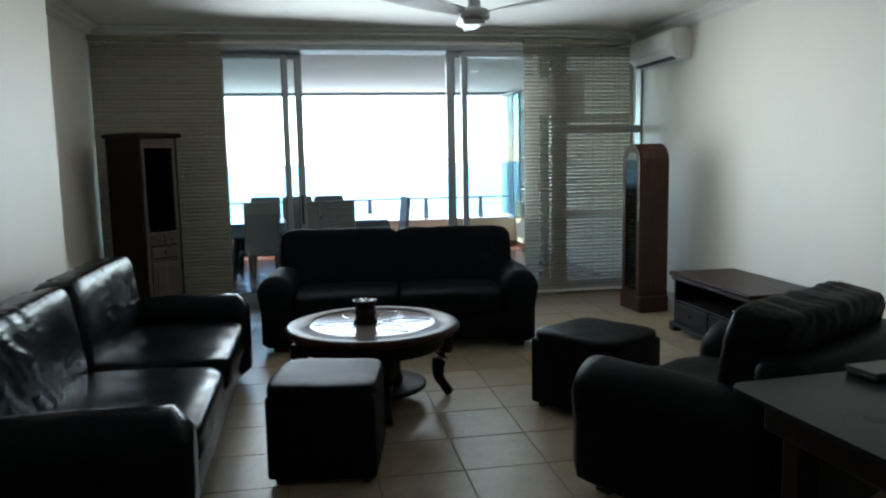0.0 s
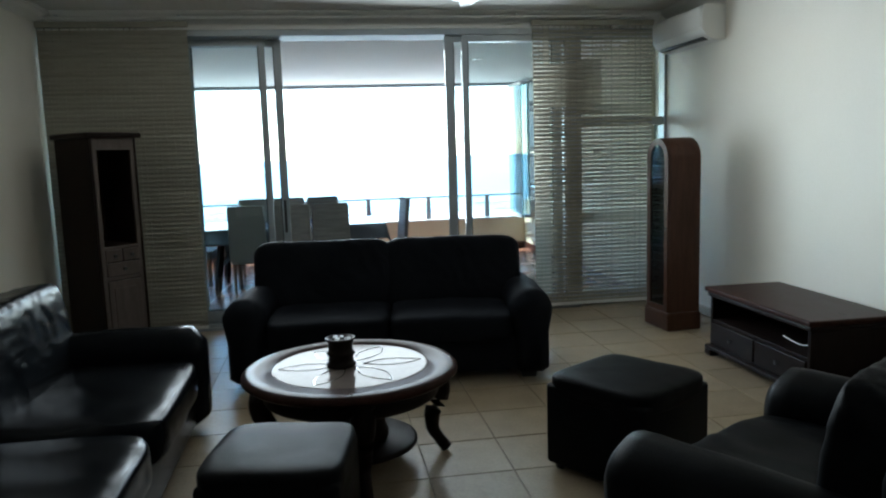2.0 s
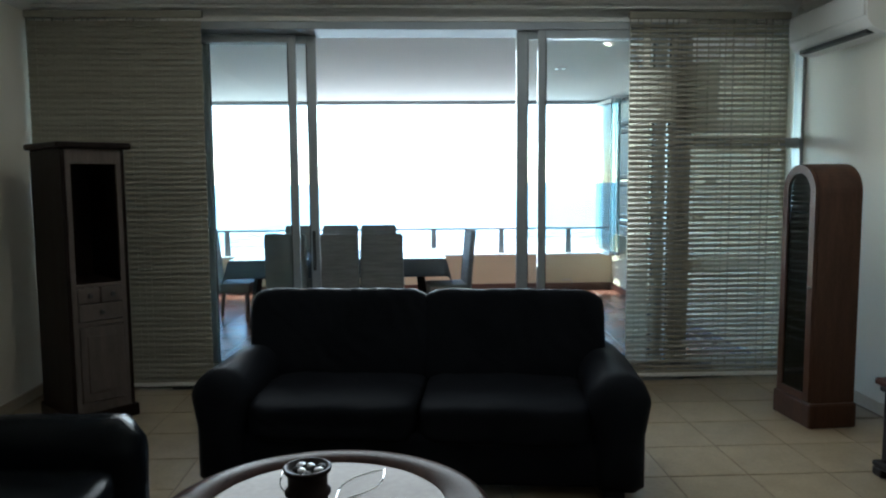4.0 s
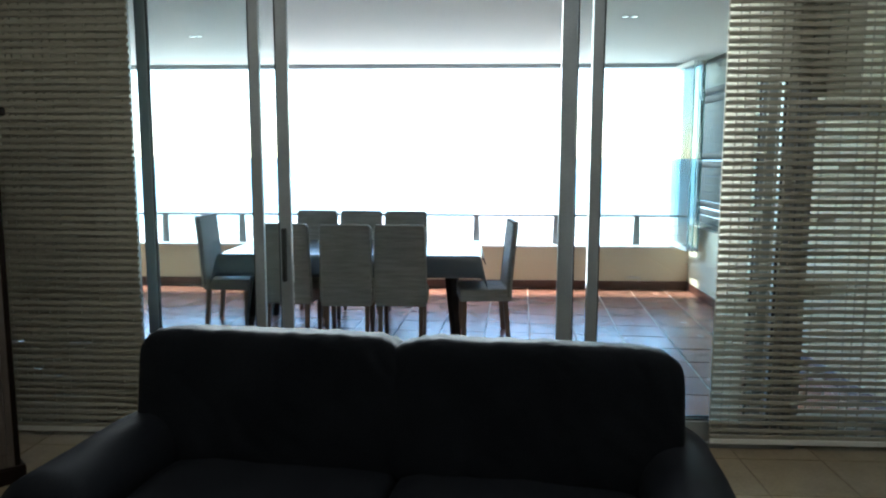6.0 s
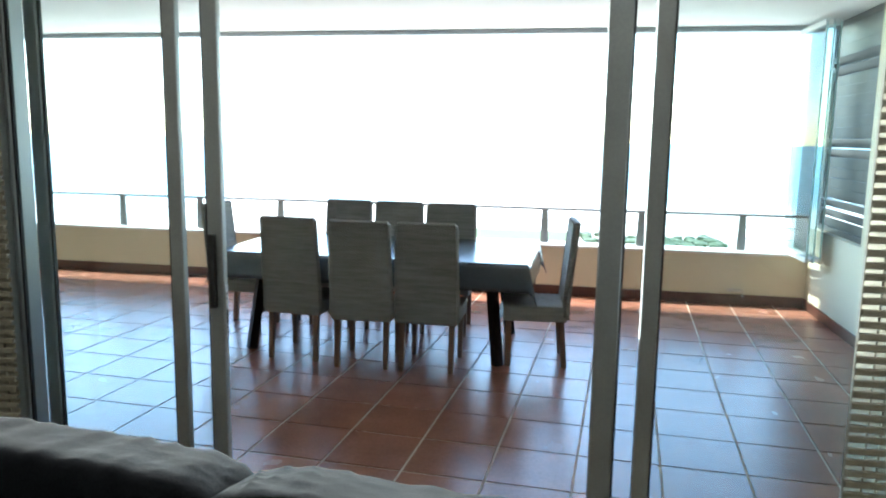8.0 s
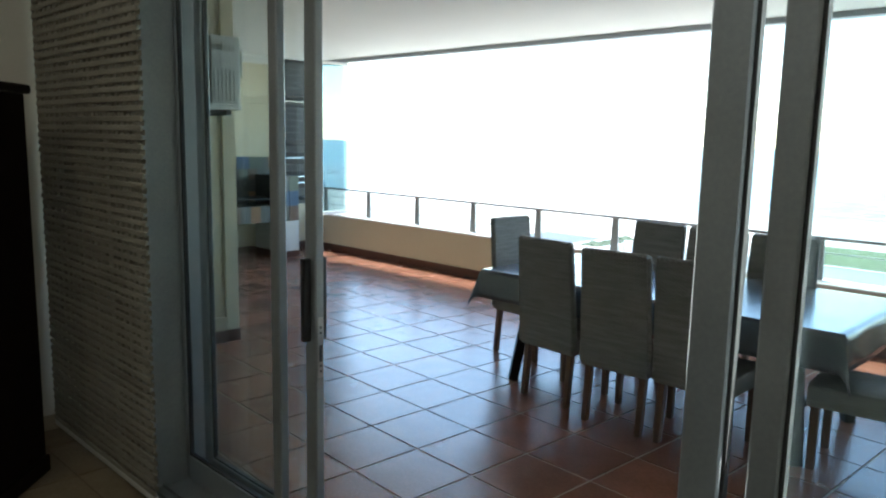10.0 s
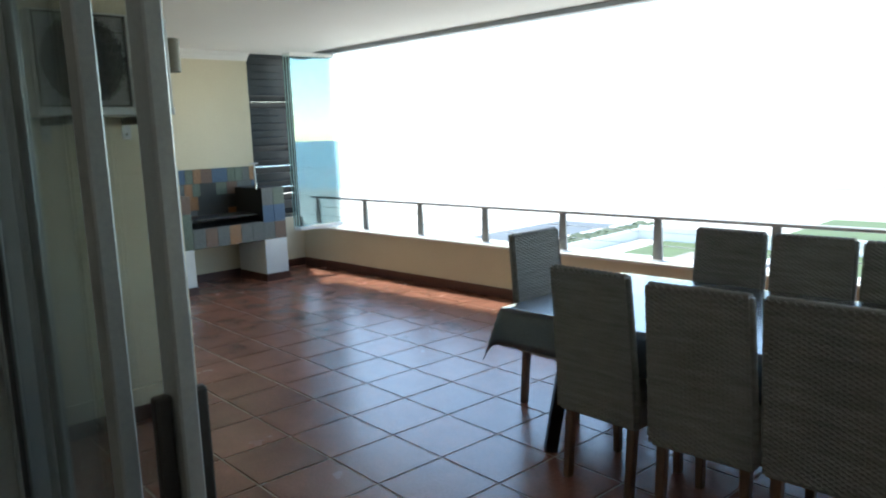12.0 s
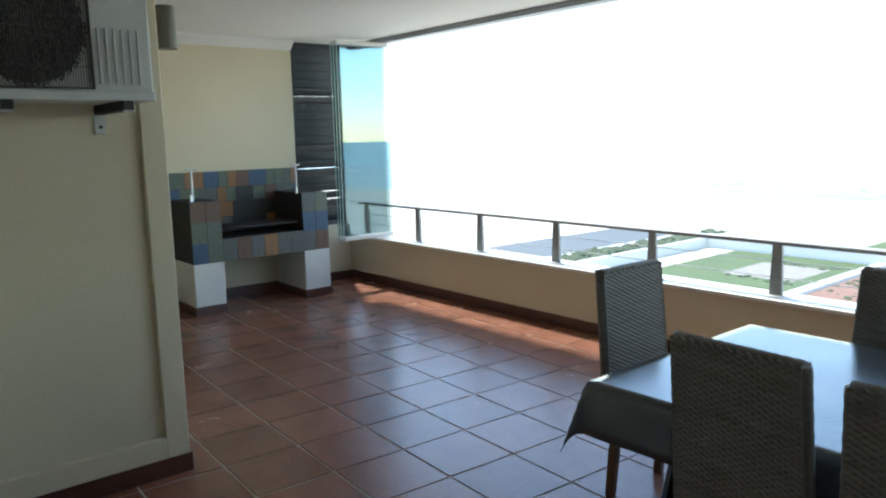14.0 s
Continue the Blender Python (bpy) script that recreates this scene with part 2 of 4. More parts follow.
def tube(points, radius, segs=8, bm=None):
    """A round bar along points; radius may be one number or one for each point."""
    b = bm or bmesh.new()
    pts = [Vector(p) for p in points]
    rad = radius if isinstance(radius, (list, tuple)) else [radius] * len(pts)
    rings = []
    for i, p in enumerate(pts):
        d = (pts[min(i + 1, len(pts) - 1)] - pts[max(i - 1, 0)]).normalized()
        u = d.cross(Vector((0, 0, 1)) if abs(d.z) < 0.9 else Vector((1, 0, 0))).normalized()
        w = d.cross(u)
        rings.append([b.verts.new(p + rad[i] * (math.cos(2 * math.pi * k / segs) * u + math.sin(2 * math.pi * k / segs) * w)) for k in range(segs)])
    for lo, hi in zip(rings, rings[1:]):
        for k in range(segs):
            b.faces.new((lo[k], lo[(k + 1) % segs], hi[(k + 1) % segs], hi[k]))
    b.faces.new(list(reversed(rings[0])))
    b.faces.new(rings[-1])
    bmesh.ops.recalc_face_normals(b, faces=b.faces[:])
    return b


def extrude_profile(pts, y0, y1):
    """A prism: the (x, z) outline pts drawn out from y0 to y1."""
    b = bmesh.new()
    a = [b.verts.new((x, y0, z)) for x, z in pts]
    c = [b.verts.new((x, y1, z)) for x, z in pts]
    n = len(pts)
    for i in range(n):
        b.faces.new((a[i], a[(i + 1) % n], c[(i + 1) % n], c[i]))
    b.faces.new(list(reversed(a)))
    b.faces.new(c)
    bmesh.ops.recalc_face_normals(b, faces=b.faces[:])
    return b


def cushion(cx, cy, cz, sx, sy, sz, e=0.35, res=26, wrinkle=0.0, seed=0.0, grain=(1, 1, 1), gather=0.0):
    """A stuffed leather cushion: a softened block of that size with creases."""
    b = bmesh.new()
    bmesh.ops.create_cube(b, size=2)
    bmesh.ops.subdivide_edges(b, edges=b.edges[:], cuts=res, use_grid_fill=True)
    for v in b.verts:
        c = v.co.copy()
        n = (abs(c.x) ** (1 / e) + abs(c.y) ** (1 / e) + abs(c.z) ** (1 / e)) ** e
        c = c / n
        p = Vector((c.x * sx / 2, c.y * sy / 2, c.z * sz / 2))
        if wrinkle:
            q = Vector((p.x + seed, p.y - seed, p.z + 2 * seed))
            bend = 0.10 * noise.noise(q * 4.1) + 0.05 * noise.noise(q * 9.0)
            across = (p.x + 0.55 * p.z * grain[1] + bend) * 2.1 * grain[0]
            fold = (1 - abs(noise.noise(Vector((across * 2.4, p.z * 1.6 + seed, p.y * 1.5 + seed))))) ** 5
            fine = (1 - abs(noise.noise(Vector((across * 5.3, p.z * 3.1 - seed, p.y * 2.0))))) ** 4
            calm = 0.35 + 0.65 * max(0.0, min(1.0, 0.5 + 1.6 * noise.noise(q * 2.3)))
            w = noise.noise(q * 3.0) * 0.9 + (0.75 * fold + 0.30 * fine - 0.45) * calm
            p += Vector((c.x / sx, c.y / sy, c.z / sz)).normalized() * w * wrinkle
        if gather and c.z > 0.35:
            f = (c.z - 0.35) / 0.65
            side = min(1.0, 0.35 + 1.5 * abs(c.x) ** 3)
            p += Vector((0, -0.5 if c.y < 0 else 0.3, 0.8)) * gather * side * f * 0.7 * (1 - abs(noise.noise(Vector((p.x * 26 + 9 * p.y + seed, p.y * 3, seed + 5))))) ** 4
            p += Vector((0, -0.5 if c.y < 0 else 0.3, 0.8)) * gather * f * (abs(noise.noise(Vector((p.x * 17 + seed, p.z * 5, seed)))) - 0.2)
        v.co = p + Vector((cx, cy, cz))
    return b

# ---- the plan, in metres ----
XR, XL, XL2 = 2.88, -2.72, -2.31     # the room's side walls; the nearer part of the left one stands further in
YJ = -2.44                           # where that part ends
YB = -10.2                           # the wall behind
H = 2.78                             # the room's ceiling
YD = 0.10                            # the sliding doors' line
DOOR_L, DOOR_R, DOOR_T = -1.66, 1.88, 2.63
ZB = -0.10                           # the balcony's floor
HB = 2.62                            # the balcony's ceiling
BXL, BXR = -7.8, 2.84                # its end walls
YP = 5.15                            # the parapet's inner face
PT = 0.43                            # the parapet's top
AX, AY = -3.95, 1.66                 # the corner of the wall that carries the outdoor unit

# ---- room: structure ----
structure("floor", box(XL - 0.2, XR + 0.2, YB - 0.2, 0.30, -0.25, -0.004), GROUT_IN, "beige grout bed under beige ceramic floor tiles")
structure("wall_right", box(XR, XR + 0.2, YB - 0.2, 0.30, -0.004, H), WALL, "cream painted plaster wall")
structure("wall_left", box(XL - 0.2, XL, YJ, 0.30, -0.004, H), WALL, "cream painted plaster wall")
structure("wall_left_near", box(XL2 - 0.6, XL2, YB - 0.2, YJ, -0.004, H, 0.006, 1), WALL, "cream painted plaster wall standing further in")
structure("wall_back", box(XL2, XR, YB - 0.2, YB, -0.004, H), WALL, "cream painted plaster wall")
structure("ceiling", box(XL - 0.2, XR + 0.2, YB - 0.2, 0.02, H, H + 0.2), CEIL, "white painted plaster ceiling")
structure("wall_lintel", box(XL, XR, 0.02, 0.34, DOOR_T, H + 0.2), WALL, "painted beam over the sliding doors")


def cornice(name, length, m):
    """A moulded cornice along +y, its wall on the +x side, its top at z 0."""
    prof = [(0, 0), (0, -0.10), (-0.012, -0.10), (-0.018, -0.088), (-0.03, -0.08), (-0.055, -0.05), (-0.085, -0.028), (-0.092, -0.015), (-0.105, -0.012), (-0.105, 0)]
    ob = structure(name, extrude_profile(prof, 0, length), TRIM, "white moulded plaster cornice")
    ob.matrix_world = m
    return ob


cornice("trim_cornice_right", -YB, pose(XR - 0.002, YB, H - 0.002))
cornice("trim_cornice_left", -YJ, pose(XL + 0.002, 0, H - 0.002, 0, 0, 180))
cornice("trim_cornice_left_near", YJ - YB, pose(XL2 + 0.002, YJ, H - 0.002, 0, 0, 180))
cornice("trim_cornice_front", XR - XL - 0.23, pose(XR - 0.115, 0.018, H - 0.002, 0, 0, 90))
structure("baseboard_right", box(XR - 0.012, XR - 0.002, YB, 0.1, 0, 0.08, 0.003, 1), SKIRT_IN, "beige tile skirting")
structure("baseboard_left", box(XL + 0.002, XL + 0.012, YJ, 0.1, 0, 0.08, 0.003, 1), SKIRT_IN, "beige tile skirting")
structure("baseboard_left_near", box(XL2 + 0.002, XL2 + 0.012, YB, YJ - 0.01, 0, 0.08, 0.003, 1), SKIRT_IN, "beige tile skirting")

# ---- glazing: fixed side windows, sliding doors ----
def glazed_panel(name, parent, x0, x1, y, z0, z1, stile=0.065, depth=0.035, rail=0.10, first=None):
    """A framed pane: two stiles, two rails and the glass, with rubber seals."""
    first = first or stile
    frame_ob = part(name, box(x0, x0 + first, y - depth / 2, y + depth / 2, z0, z1, 0.004, 1), ALU, parent)
    part("stile", box(x1 - stile, x1, y - depth / 2, y + depth / 2, z0, z1, 0.004, 1), ALU, frame_ob)
    part("top_rail", box(x0 + first, x1 - stile, y - depth / 2 + 0.002, y + depth / 2 - 0.002, z1 - 0.06, z1, 0.003, 1), ALU, frame_ob)
    part("bottom_rail", box(x0 + first, x1 - stile, y - depth / 2 + 0.002, y + depth / 2 - 0.002, z0, z0 + rail, 0.003, 1), ALU, frame_ob)
    seal = box(x0 + first, x0 + first + 0.008, y - 0.009, y + 0.009, z0 + rail, z1 - 0.06)
    box(x1 - stile - 0.008, x1 - stile, y - 0.009, y + 0.009, z0 + rail, z1 - 0.06, bm=seal)
    box(x0 + first + 0.008, x1 - stile - 0.008, y - 0.009, y + 0.009, z0 + rail, z0 + rail + 0.008, bm=seal)
    part("seal", seal, ALU_DARK, frame_ob)
    pane = part("pane", box(x0 + first - 0.004, x1 - stile + 0.004, y - 0.003, y + 0.003, z0 + rail - 0.004, z1 - 0.056), GLASS, frame_ob)
    pane.visible_shadow = False
    return frame_ob


door = tagged(new("door_1"), "grey aluminium sliding door, half open, with clear glass", "", "", "structure")
Y0, Y1 = YD - 0.20, YD + 0.12        # the frame's inner and outer faces
part("head_track", box(DOOR_L - 0.16, DOOR_R + 0.07, Y0, Y1, DOOR_T - 0.07, DOOR_T, 0.004, 1), ALU, door)
part("head_lip", box(DOOR_L - 0.16, DOOR_R + 0.07, Y0 - 0.012, Y0, DOOR_T - 0.018, DOOR_T + 0.012, 0.003, 1), TRIM, door, "pale lip along the head")
part("jamb", box(DOOR_L - 0.16, DOOR_L, Y0, Y1, 0.0, DOOR_T - 0.07, 0.004, 1), ALU, door)
part("jamb", box(DOOR_R, DOOR_R + 0.07, Y0, Y1, 0.0, DOOR_T - 0.07, 0.004, 1), ALU, door)
sill = box(DOOR_L - 0.16, DOOR_R + 0.07, Y0, Y1, -0.004, 0.025, 0.003, 1)
for y in (-0.172, -0.125, 0.0, 0.06):
    box(DOOR_L, DOOR_R, YD + y - 0.004, YD + y + 0.004, 0.025, 0.04, bm=sill)
part("sill_track", sill, ALU, door)
ZT = DOOR_T - 0.07
glazed_panel("fixed_panel", door, DOOR_L, -0.90, YD, 0.04, ZT, stile=0.055, first=0.02)
slide_l = glazed_panel("sliding_panel", door, -1.60, -0.762, YD + 0.06, 0.04, ZT, first=0.06)
slide_r = glazed_panel("sliding_panel", door, 0.698, DOOR_R - 0.09, YD - 0.125, 0.04, ZT, 0.08)
glazed_panel("fixed_panel", door, 0.846, DOOR_R, YD - 0.172, 0.04, ZT, first=0.055)
XE, YS = -0.762, YD + 0.06            # the sliding leaf's closing edge
for y0, y1 in ((YS - 0.050, YS - 0.018), (YS + 0.018, YS + 0.050)):
    part("pull_handle", box(XE - 0.050, XE - 0.026, y0, y1, 0.83, 1.13, 0.006, 2), BLACKPL, slide_l, "black pull handle")
part("lock_plate", box(XE - 0.001, XE + 0.003, YS - 0.012, YS + 0.012, 0.70, 0.92, 0.001, 1), STEEL, slide_l, "steel lock plate")
keep = box(XE + 0.0015, XE + 0.0045, YS - 0.006, YS + 0.006, 0.76, 0.82)
for z in (0.72, 0.74, 0.86, 0.88):
    box(XE + 0.0015, XE + 0.0045, YS - 0.004, YS + 0.004, z, z + 0.008, bm=keep)
part("lock_slot", keep, ALU_DARK, slide_l)
for nm, x0, x1 in (("window_1", XL + 0.001, DOOR_L - 0.16), ("window_2", DOOR_R + 0.07, XR - 0.001)):
    w = tagged(new(nm), "fixed grey aluminium window beside the sliding doors", "", "", "structure")
    part("window_frame", box(x0, x0 + 0.07, YD - 0.06, YD + 0.06, 0, DOOR_T, 0.004, 1), ALU, w)
    part("window_frame", box(x1 - 0.025, x1, YD - 0.06, YD + 0.06, 0, DOOR_T, 0.004, 1), ALU, w)
    part("window_frame", box(x0 + 0.07, x1 - 0.025, YD - 0.06, YD + 0.06, DOOR_T - 0.08, DOOR_T, 0.004, 1), ALU, w)
    part("window_frame", box(x0 + 0.07, x1 - 0.025, YD - 0.06, YD + 0.06, 0.0, 0.12, 0.004, 1), ALU, w)
    part("window_frame", box(x0 + 0.07, x1 - 0.025, YD - 0.04, YD + 0.04, 1.72, 1.80, 0.004, 1), ALU, w)
    for z0, z1 in ((0.12, 1.72), (1.80, DOOR_T - 0.08)):
        p = part("pane", box(x0 + 0.066, x1 - 0.021, YD - 0.003, YD + 0.003, z0 - 0.004, z1 + 0.004), GLASS, w)
        p.visible_shadow = False

# ---- balcony: structure ----
structure("balcony_floor", box(BXL - 0.3, BXR + 0.2, 0.30, YP + 0.25, -0.4, ZB - 0.004), GROUT_OUT, "sandy grout bed under terracotta tiles")
structure("balcony_ceiling", box(BXL - 0.3, BXR + 0.2, 0.34, 5.42, HB, HB + 0.35), CEIL, "white painted balcony ceiling")
structure("trim_glass_track", box(BXL, BXR, 5.20, 5.34, HB - 0.05, HB - 0.002, 0.004, 1), ALU, "aluminium track for frameless glass")
structure("wall_parapet", box(BXL - 0.3, BXR + 0.2, YP, YP + 0.25, ZB - 0.3, PT - 0.03), WALL_OUT, "low pale yellow balcony parapet")
structure("trim_parapet_cap", box(BXL, BXR, YP - 0.02, YP + 0.27, PT - 0.03, PT, 0.008, 2), PIERWHITE, "white parapet cap")
structure("wall_balcony_step", box(AX - 0.25, AX, 0.34, AY, ZB - 0.3, HB), WALL_OUT, "pale yellow wall carrying the outdoor unit")
structure("wall_balcony_back", box(BXL - 0.3, AX - 0.25, AY - 0.25, AY, ZB - 0.3, HB), WALL_OUT, "pale yellow balcony back wall")
structure("wall_outer_left", box(AX, XL, 0.10, 0.34, ZB - 0.3, HB), WALL_OUT, "pale yellow wall beside the glazing")
structure("wall_end_left", box(BXL - 0.2, BXL, AY, 4.47, ZB - 0.3, HB), WALL_OUT, "pale yellow balcony end wall")
structure("wall_end_left_low", box(BXL - 0.2, BXL, 4.47, YP, ZB - 0.3, 0.55), WALL_OUT, "pale yellow low wall under the louvres")
structure("wall_end_right", box(BXR, BXR + 0.2, 0.30, 3.80, ZB - 0.3, HB), WALL_OUT, "pale yellow balcony end wall")
structure("wall_end_right_low", box(BXR, BXR + 0.2, 3.80, YP, ZB - 0.3, 0.70), WALL_OUT, "pale yellow low wall under the louvres")
cornice("trim_cornice_end", 4.47 - AY, pose(BXL + 0.002, 4.47, HB - 0.002, 0, 0, 180))


def skirting(name, x0, x1, y0, y1):
    structure(name, box(x0, x1, y0, y1, ZB, ZB + 0.10, 0.004, 1), SKIRT_OUT, "dark terracotta skirting tiles")


skirting("baseboard_parapet", BXL, BXR, YP - 0.014, YP - 0.002)
skirting("baseboard_end_left", BXL + 0.002, BXL + 0.014, AY, YP - 0.014)
skirting("baseboard_end_right", BXR - 0.014, BXR - 0.002, 0.35, YP - 0.014)
skirting("baseboard_step", AX + 0.002, AX + 0.02, 0.35, AY + 0.02)
skirting("baseboard_back", BXL, AX + 0.002, AY + 0.002, AY + 0.02)
# a raised plaster border frames the wall under the outdoor unit
bord = box(AX + 0.001, AX + 0.03, AY - 0.11, AY, ZB + 0.10, HB, 0.004, 1)
box(AX + 0.001, AX + 0.03, 0.36, AY - 0.11, ZB + 0.10, ZB + 0.21, 0.004, 1, bm=bord)
box(AX + 0.001, AX + 0.03, 0.36, 0.46, ZB + 0.21, HB, 0.004, 1, bm=bord)
structure("trim_wall_border", bord, WALL_OUT, "raised pale yellow plaster border on the wall")


def louvre(name, x, y0, y1, z0, z1, outer):
    """Black louvre screen in an end opening: frame and tilted blades, a few left ajar."""
    t = tagged(new(name), "black louvred screen with light between the blades", "", "", "structure")
    fr = box(x, x + 0.05, y0, y0 + 0.05, z0, z1)
    box(x, x + 0.05, y1 - 0.05, y1, z0, z1, bm=fr)
    box(x, x + 0.05, y0 + 0.05, y1 - 0.05, z0, z0 + 0.05, bm=fr)
    box(x, x + 0.05, y0 + 0.05, y1 - 0.05, z1 - 0.05, z1, bm=fr)
    part("louvre_frame", fr, LOUVRE, t)
    blade = box(-0.006, 0.006, y0 + 0.045, y1 - 0.045, -0.052, 0.052, 0.003, 1)
    me = None
    n = round((z1 - z0 - 0.08) / 0.092)
    pitch = (z1 - z0 - 0.08) / n
    rnd = random.Random(outer)
    for i in range(n):
        if me is None:
            ob = part("louvre_blade", blade, LOUVRE, t)
            me = ob.data
        else:
            ob = new("louvre_blade", me)
            ob.parent = t
        ajar = 38 if (i / n < 0.45 and rnd.random() < 0.55) or rnd.random() < 0.12 else 9
        ob.matrix_basis = pose(x + 0.025, 0, z0 + 0.04 + (i + 0.5) * pitch, 0, ajar * (1 if outer == 1 else -1), 0)
    return t


louvre("window_louvre_left", BXL - 0.12, 4.47, YP, 0.55, HB, 1)
louvre("window_louvre_right", BXR + 0.06, 3.80, YP, 0.70, HB, 2)

# ---- balustrade on the parapet ----
rail = thing("balustrade", "grey metal balcony handrail on slim posts above the parapet", "railing", pose(0, 5.30, PT))
part("handrail", box(BXL + 0.002, BXR - 0.002, -0.03, 0.03, 0.345, 0.375, 0.01, 2), RAILMETAL, rail)
for k in range(11):
    x = -7.66 + k * 0.99
    if x < BXR:
        p = part("post", extrude_profile([(x - 0.045, 0), (x + 0.045, 0), (x + 0.032, 0.345), (x - 0.032, 0.345)], -0.012, 0.012), RAILMETAL, rail)
for z in (0.12, 0.235):
    part("wire", tube([(BXL + 0.01, 0, z), (BXR - 0.01, 0, z)], 0.004, 6), STEEL, rail, "thin steel wire")

# ---- folded frameless glass at both ends ----
def glass_stack(label, x, y0, y1, side, n):
    t = thing("glass_panel_stack", label, "glass panels", pose(x, 0, PT))
    for i in range(n):
        dx = side * i * 0.05
        tilt = side * (2.0 + 0.5 * i)
        pn = part("glass_panel", box(-0.005, 0.005, y0 - y1, 0, 0.05, HB - PT - 0.07), GLASS_CYAN, t)
        pn.matrix_basis = pose(dx, y1, 0, 0, 0, tilt)
        pn.visible_shadow = False
        part("glass_edge", box(-0.006, 0.006, y0 - y1 - 0.004, y0 - y1, 0.05, HB - PT - 0.07), GLASS_EDGE, pn, "pale green cut glass edge")
        for z in (0.018, HB - PT - 0.09):
            pr = part("panel_rail", box(-0.012, 0.012, y0 - y1, 0, z, z + 0.045, 0.003, 1), PLASTIC, pn, "white panel rail")
    return t


glass_stack("stack of folded greenish frameless glass panels", -7.14, 4.66, 5.30, -1, 3)
glass_stack("stack of folded greenish frameless glass panels beside the end wall", 2.62, 4.50, 5.20, 1, 3)

# ---- lounge ----
def sofa(label, width, m, leather, seed, seats=2, depth=1.02, group="leather lounge suite", category="sofa", kind="sofa", crease=0.016, gather=0.008):
    """A leather sofa facing -y: plinth, feet, rolled arms, seat and back cushions. Its base is at z 0, its middle at x 0, its back at y = depth / 2."""
    t = thing(kind, label, category, m, group)
    w, d = width / 2, depth / 2
    arm = 0.24
    part("base", box(-w + 0.06, w - 0.06, -d + 0.06, d - 0.02, 0.06, 0.30, 0.03, 3), leather, t, smooth=True)
    for x in (-w + 0.10, w - 0.20):
        for y in (-d + 0.10, d - 0.18):
            part("foot", box(x, x + 0.10, y, y + 0.08, 0.0, 0.062, 0.006, 1), BLACKPL, t)
    # rolled arms: an outline in x and z drawn from front to back, bulging at the front
    for s in (-1, 1):
        b = bmesh.new()
        n, rings = 26, []
        steps = 14
        for j in range(steps + 1):
            f = j / steps
            y = -d + f * (2 * d - 0.10)
            swell = 1 - 0.10 * f
            end = min(1, 0.55 + f * 6) if f < 0.08 else (min(1, 0.7 + (1 - f) * 5) if f > 0.94 else 1)
            ring = []
            for i in range(n):
                a = 2 * math.pi * i / n
                cx, sz = math.cos(a), math.sin(a)
                # round roll on top, straight cheek below
                if sz > -0.25:
                    px, pz = 0.145 * cx, 0.47 + 0.125 * sz + 0.015 * noise.noise(Vector((cx, y * 4, seed + sz)))
                else:
                    px, pz = 0.118 * (1 if cx > 0 else -1) * min(1, abs(cx) * 5), 0.43 - (-sz - 0.25) / 0.75 * 0.39
                px = px * end * swell
                pz = 0.27 + (pz - 0.27) * (0.5 + 0.5 * end) * (1.0 if sz < 0 else (1.02 - 0.05 * f + 0.05 * math.sin(f * 2.6)))
                ring.append(b.verts.new((s * (w - 0.135) + s * px, y, pz)))
            rings.append(ring)
        for lo, hi in zip(rings, rings[1:]):
            for i in range(n):
                b.faces.new((lo[i], lo[(i + 1) % n], hi[(i + 1) % n], hi[i]))
        b.faces.new(list(reversed(rings[0])))
        b.faces.new(rings[-1])
        bmesh.ops.recalc_face_normals(b, faces=b.faces[:])
        part("armrest", b, leather, t, smooth=True)
    inner = 2 * (w - arm)
    each = inner / seats
    part("back_frame", box(-w + 0.10, w - 0.10, d - 0.20, d, 0.10, 0.74, 0.05, 3), leather, t, smooth=True)
    for i in range(seats):
        x = -inner / 2 + each * (i + 0.5)
        part("seat_cushion", cushion(x, -0.10, 0.355, each - 0.005, depth - 0.22, 0.21, 0.15, 22, 0.014, seed + i), leather, t, smooth=True)
        back = cushion(0, 0, 0, each + 0.17, 0.25, 0.53, 0.14, 44, crease, seed + 3 * i + 1, (2.6, 1.0, 1.0), gather)
        moved(back, pose(x * 1.13 - 0.02, d - 0.27, 0.63, -9, 0, 0))
        part("back_cushion", back, leather, t, smooth=True)
    return t


sofa("black leather two-cushion sofa with rolled arms, its back to the doors", 2.16, pose(-0.01, -1.60, 0, 0, 0, -7), LEATHER_SOFT, 1.0, crease=0.009, gather=0.012)
sofa("long black leather sofa with creased cushions against the wall", 2.62, pose(-1.68, -3.76, 0, 0, 0, 90), LEATHER, 7.0, 2, 1.08, crease=0.013)
sofa("black leather armchair with rolled arms beside the desk", 1.28, pose(1.17, -4.76, 0, 0, 0, 209), LEATHER_MATT, 13.0, 1, 1.0, "leather lounge suite", "armchair", "armchair")


def ottoman(label, size, m, seed):
    t = thing("ottoman", label, "ottoman", m, "leather ottomans")
    h = size / 2
    part("body", box(-h, h, -h, h, 0.03, 0.42, 0.018, 3), LEATHER_MATT, t, smooth=True)
    part("cushion_top", cushion(0, 0, 0.415, size + 0.012, size + 0.012, 0.12, 0.16, 18, 0.006, seed), LEATHER_MATT, t, smooth=True)
    for x in (-h + 0.05, h - 0.05):
        for y in (-h + 0.05, h - 0.05):
            part("foot", lathe([(0.02, 0), (0.025, 0.032)], 10), BLACKPL, t).matrix_basis = pose(x, y, 0)
    return t


ottoman("square black leather ottoman beside the coffee table", 0.50, pose(-0.645, -4.13, 0, 0, 0, -10), 3.0)
ottoman("square black leather ottoman in front of the armchair", 0.54, pose(0.92, -3.61, 0, 0, 0, 32), 5.0)

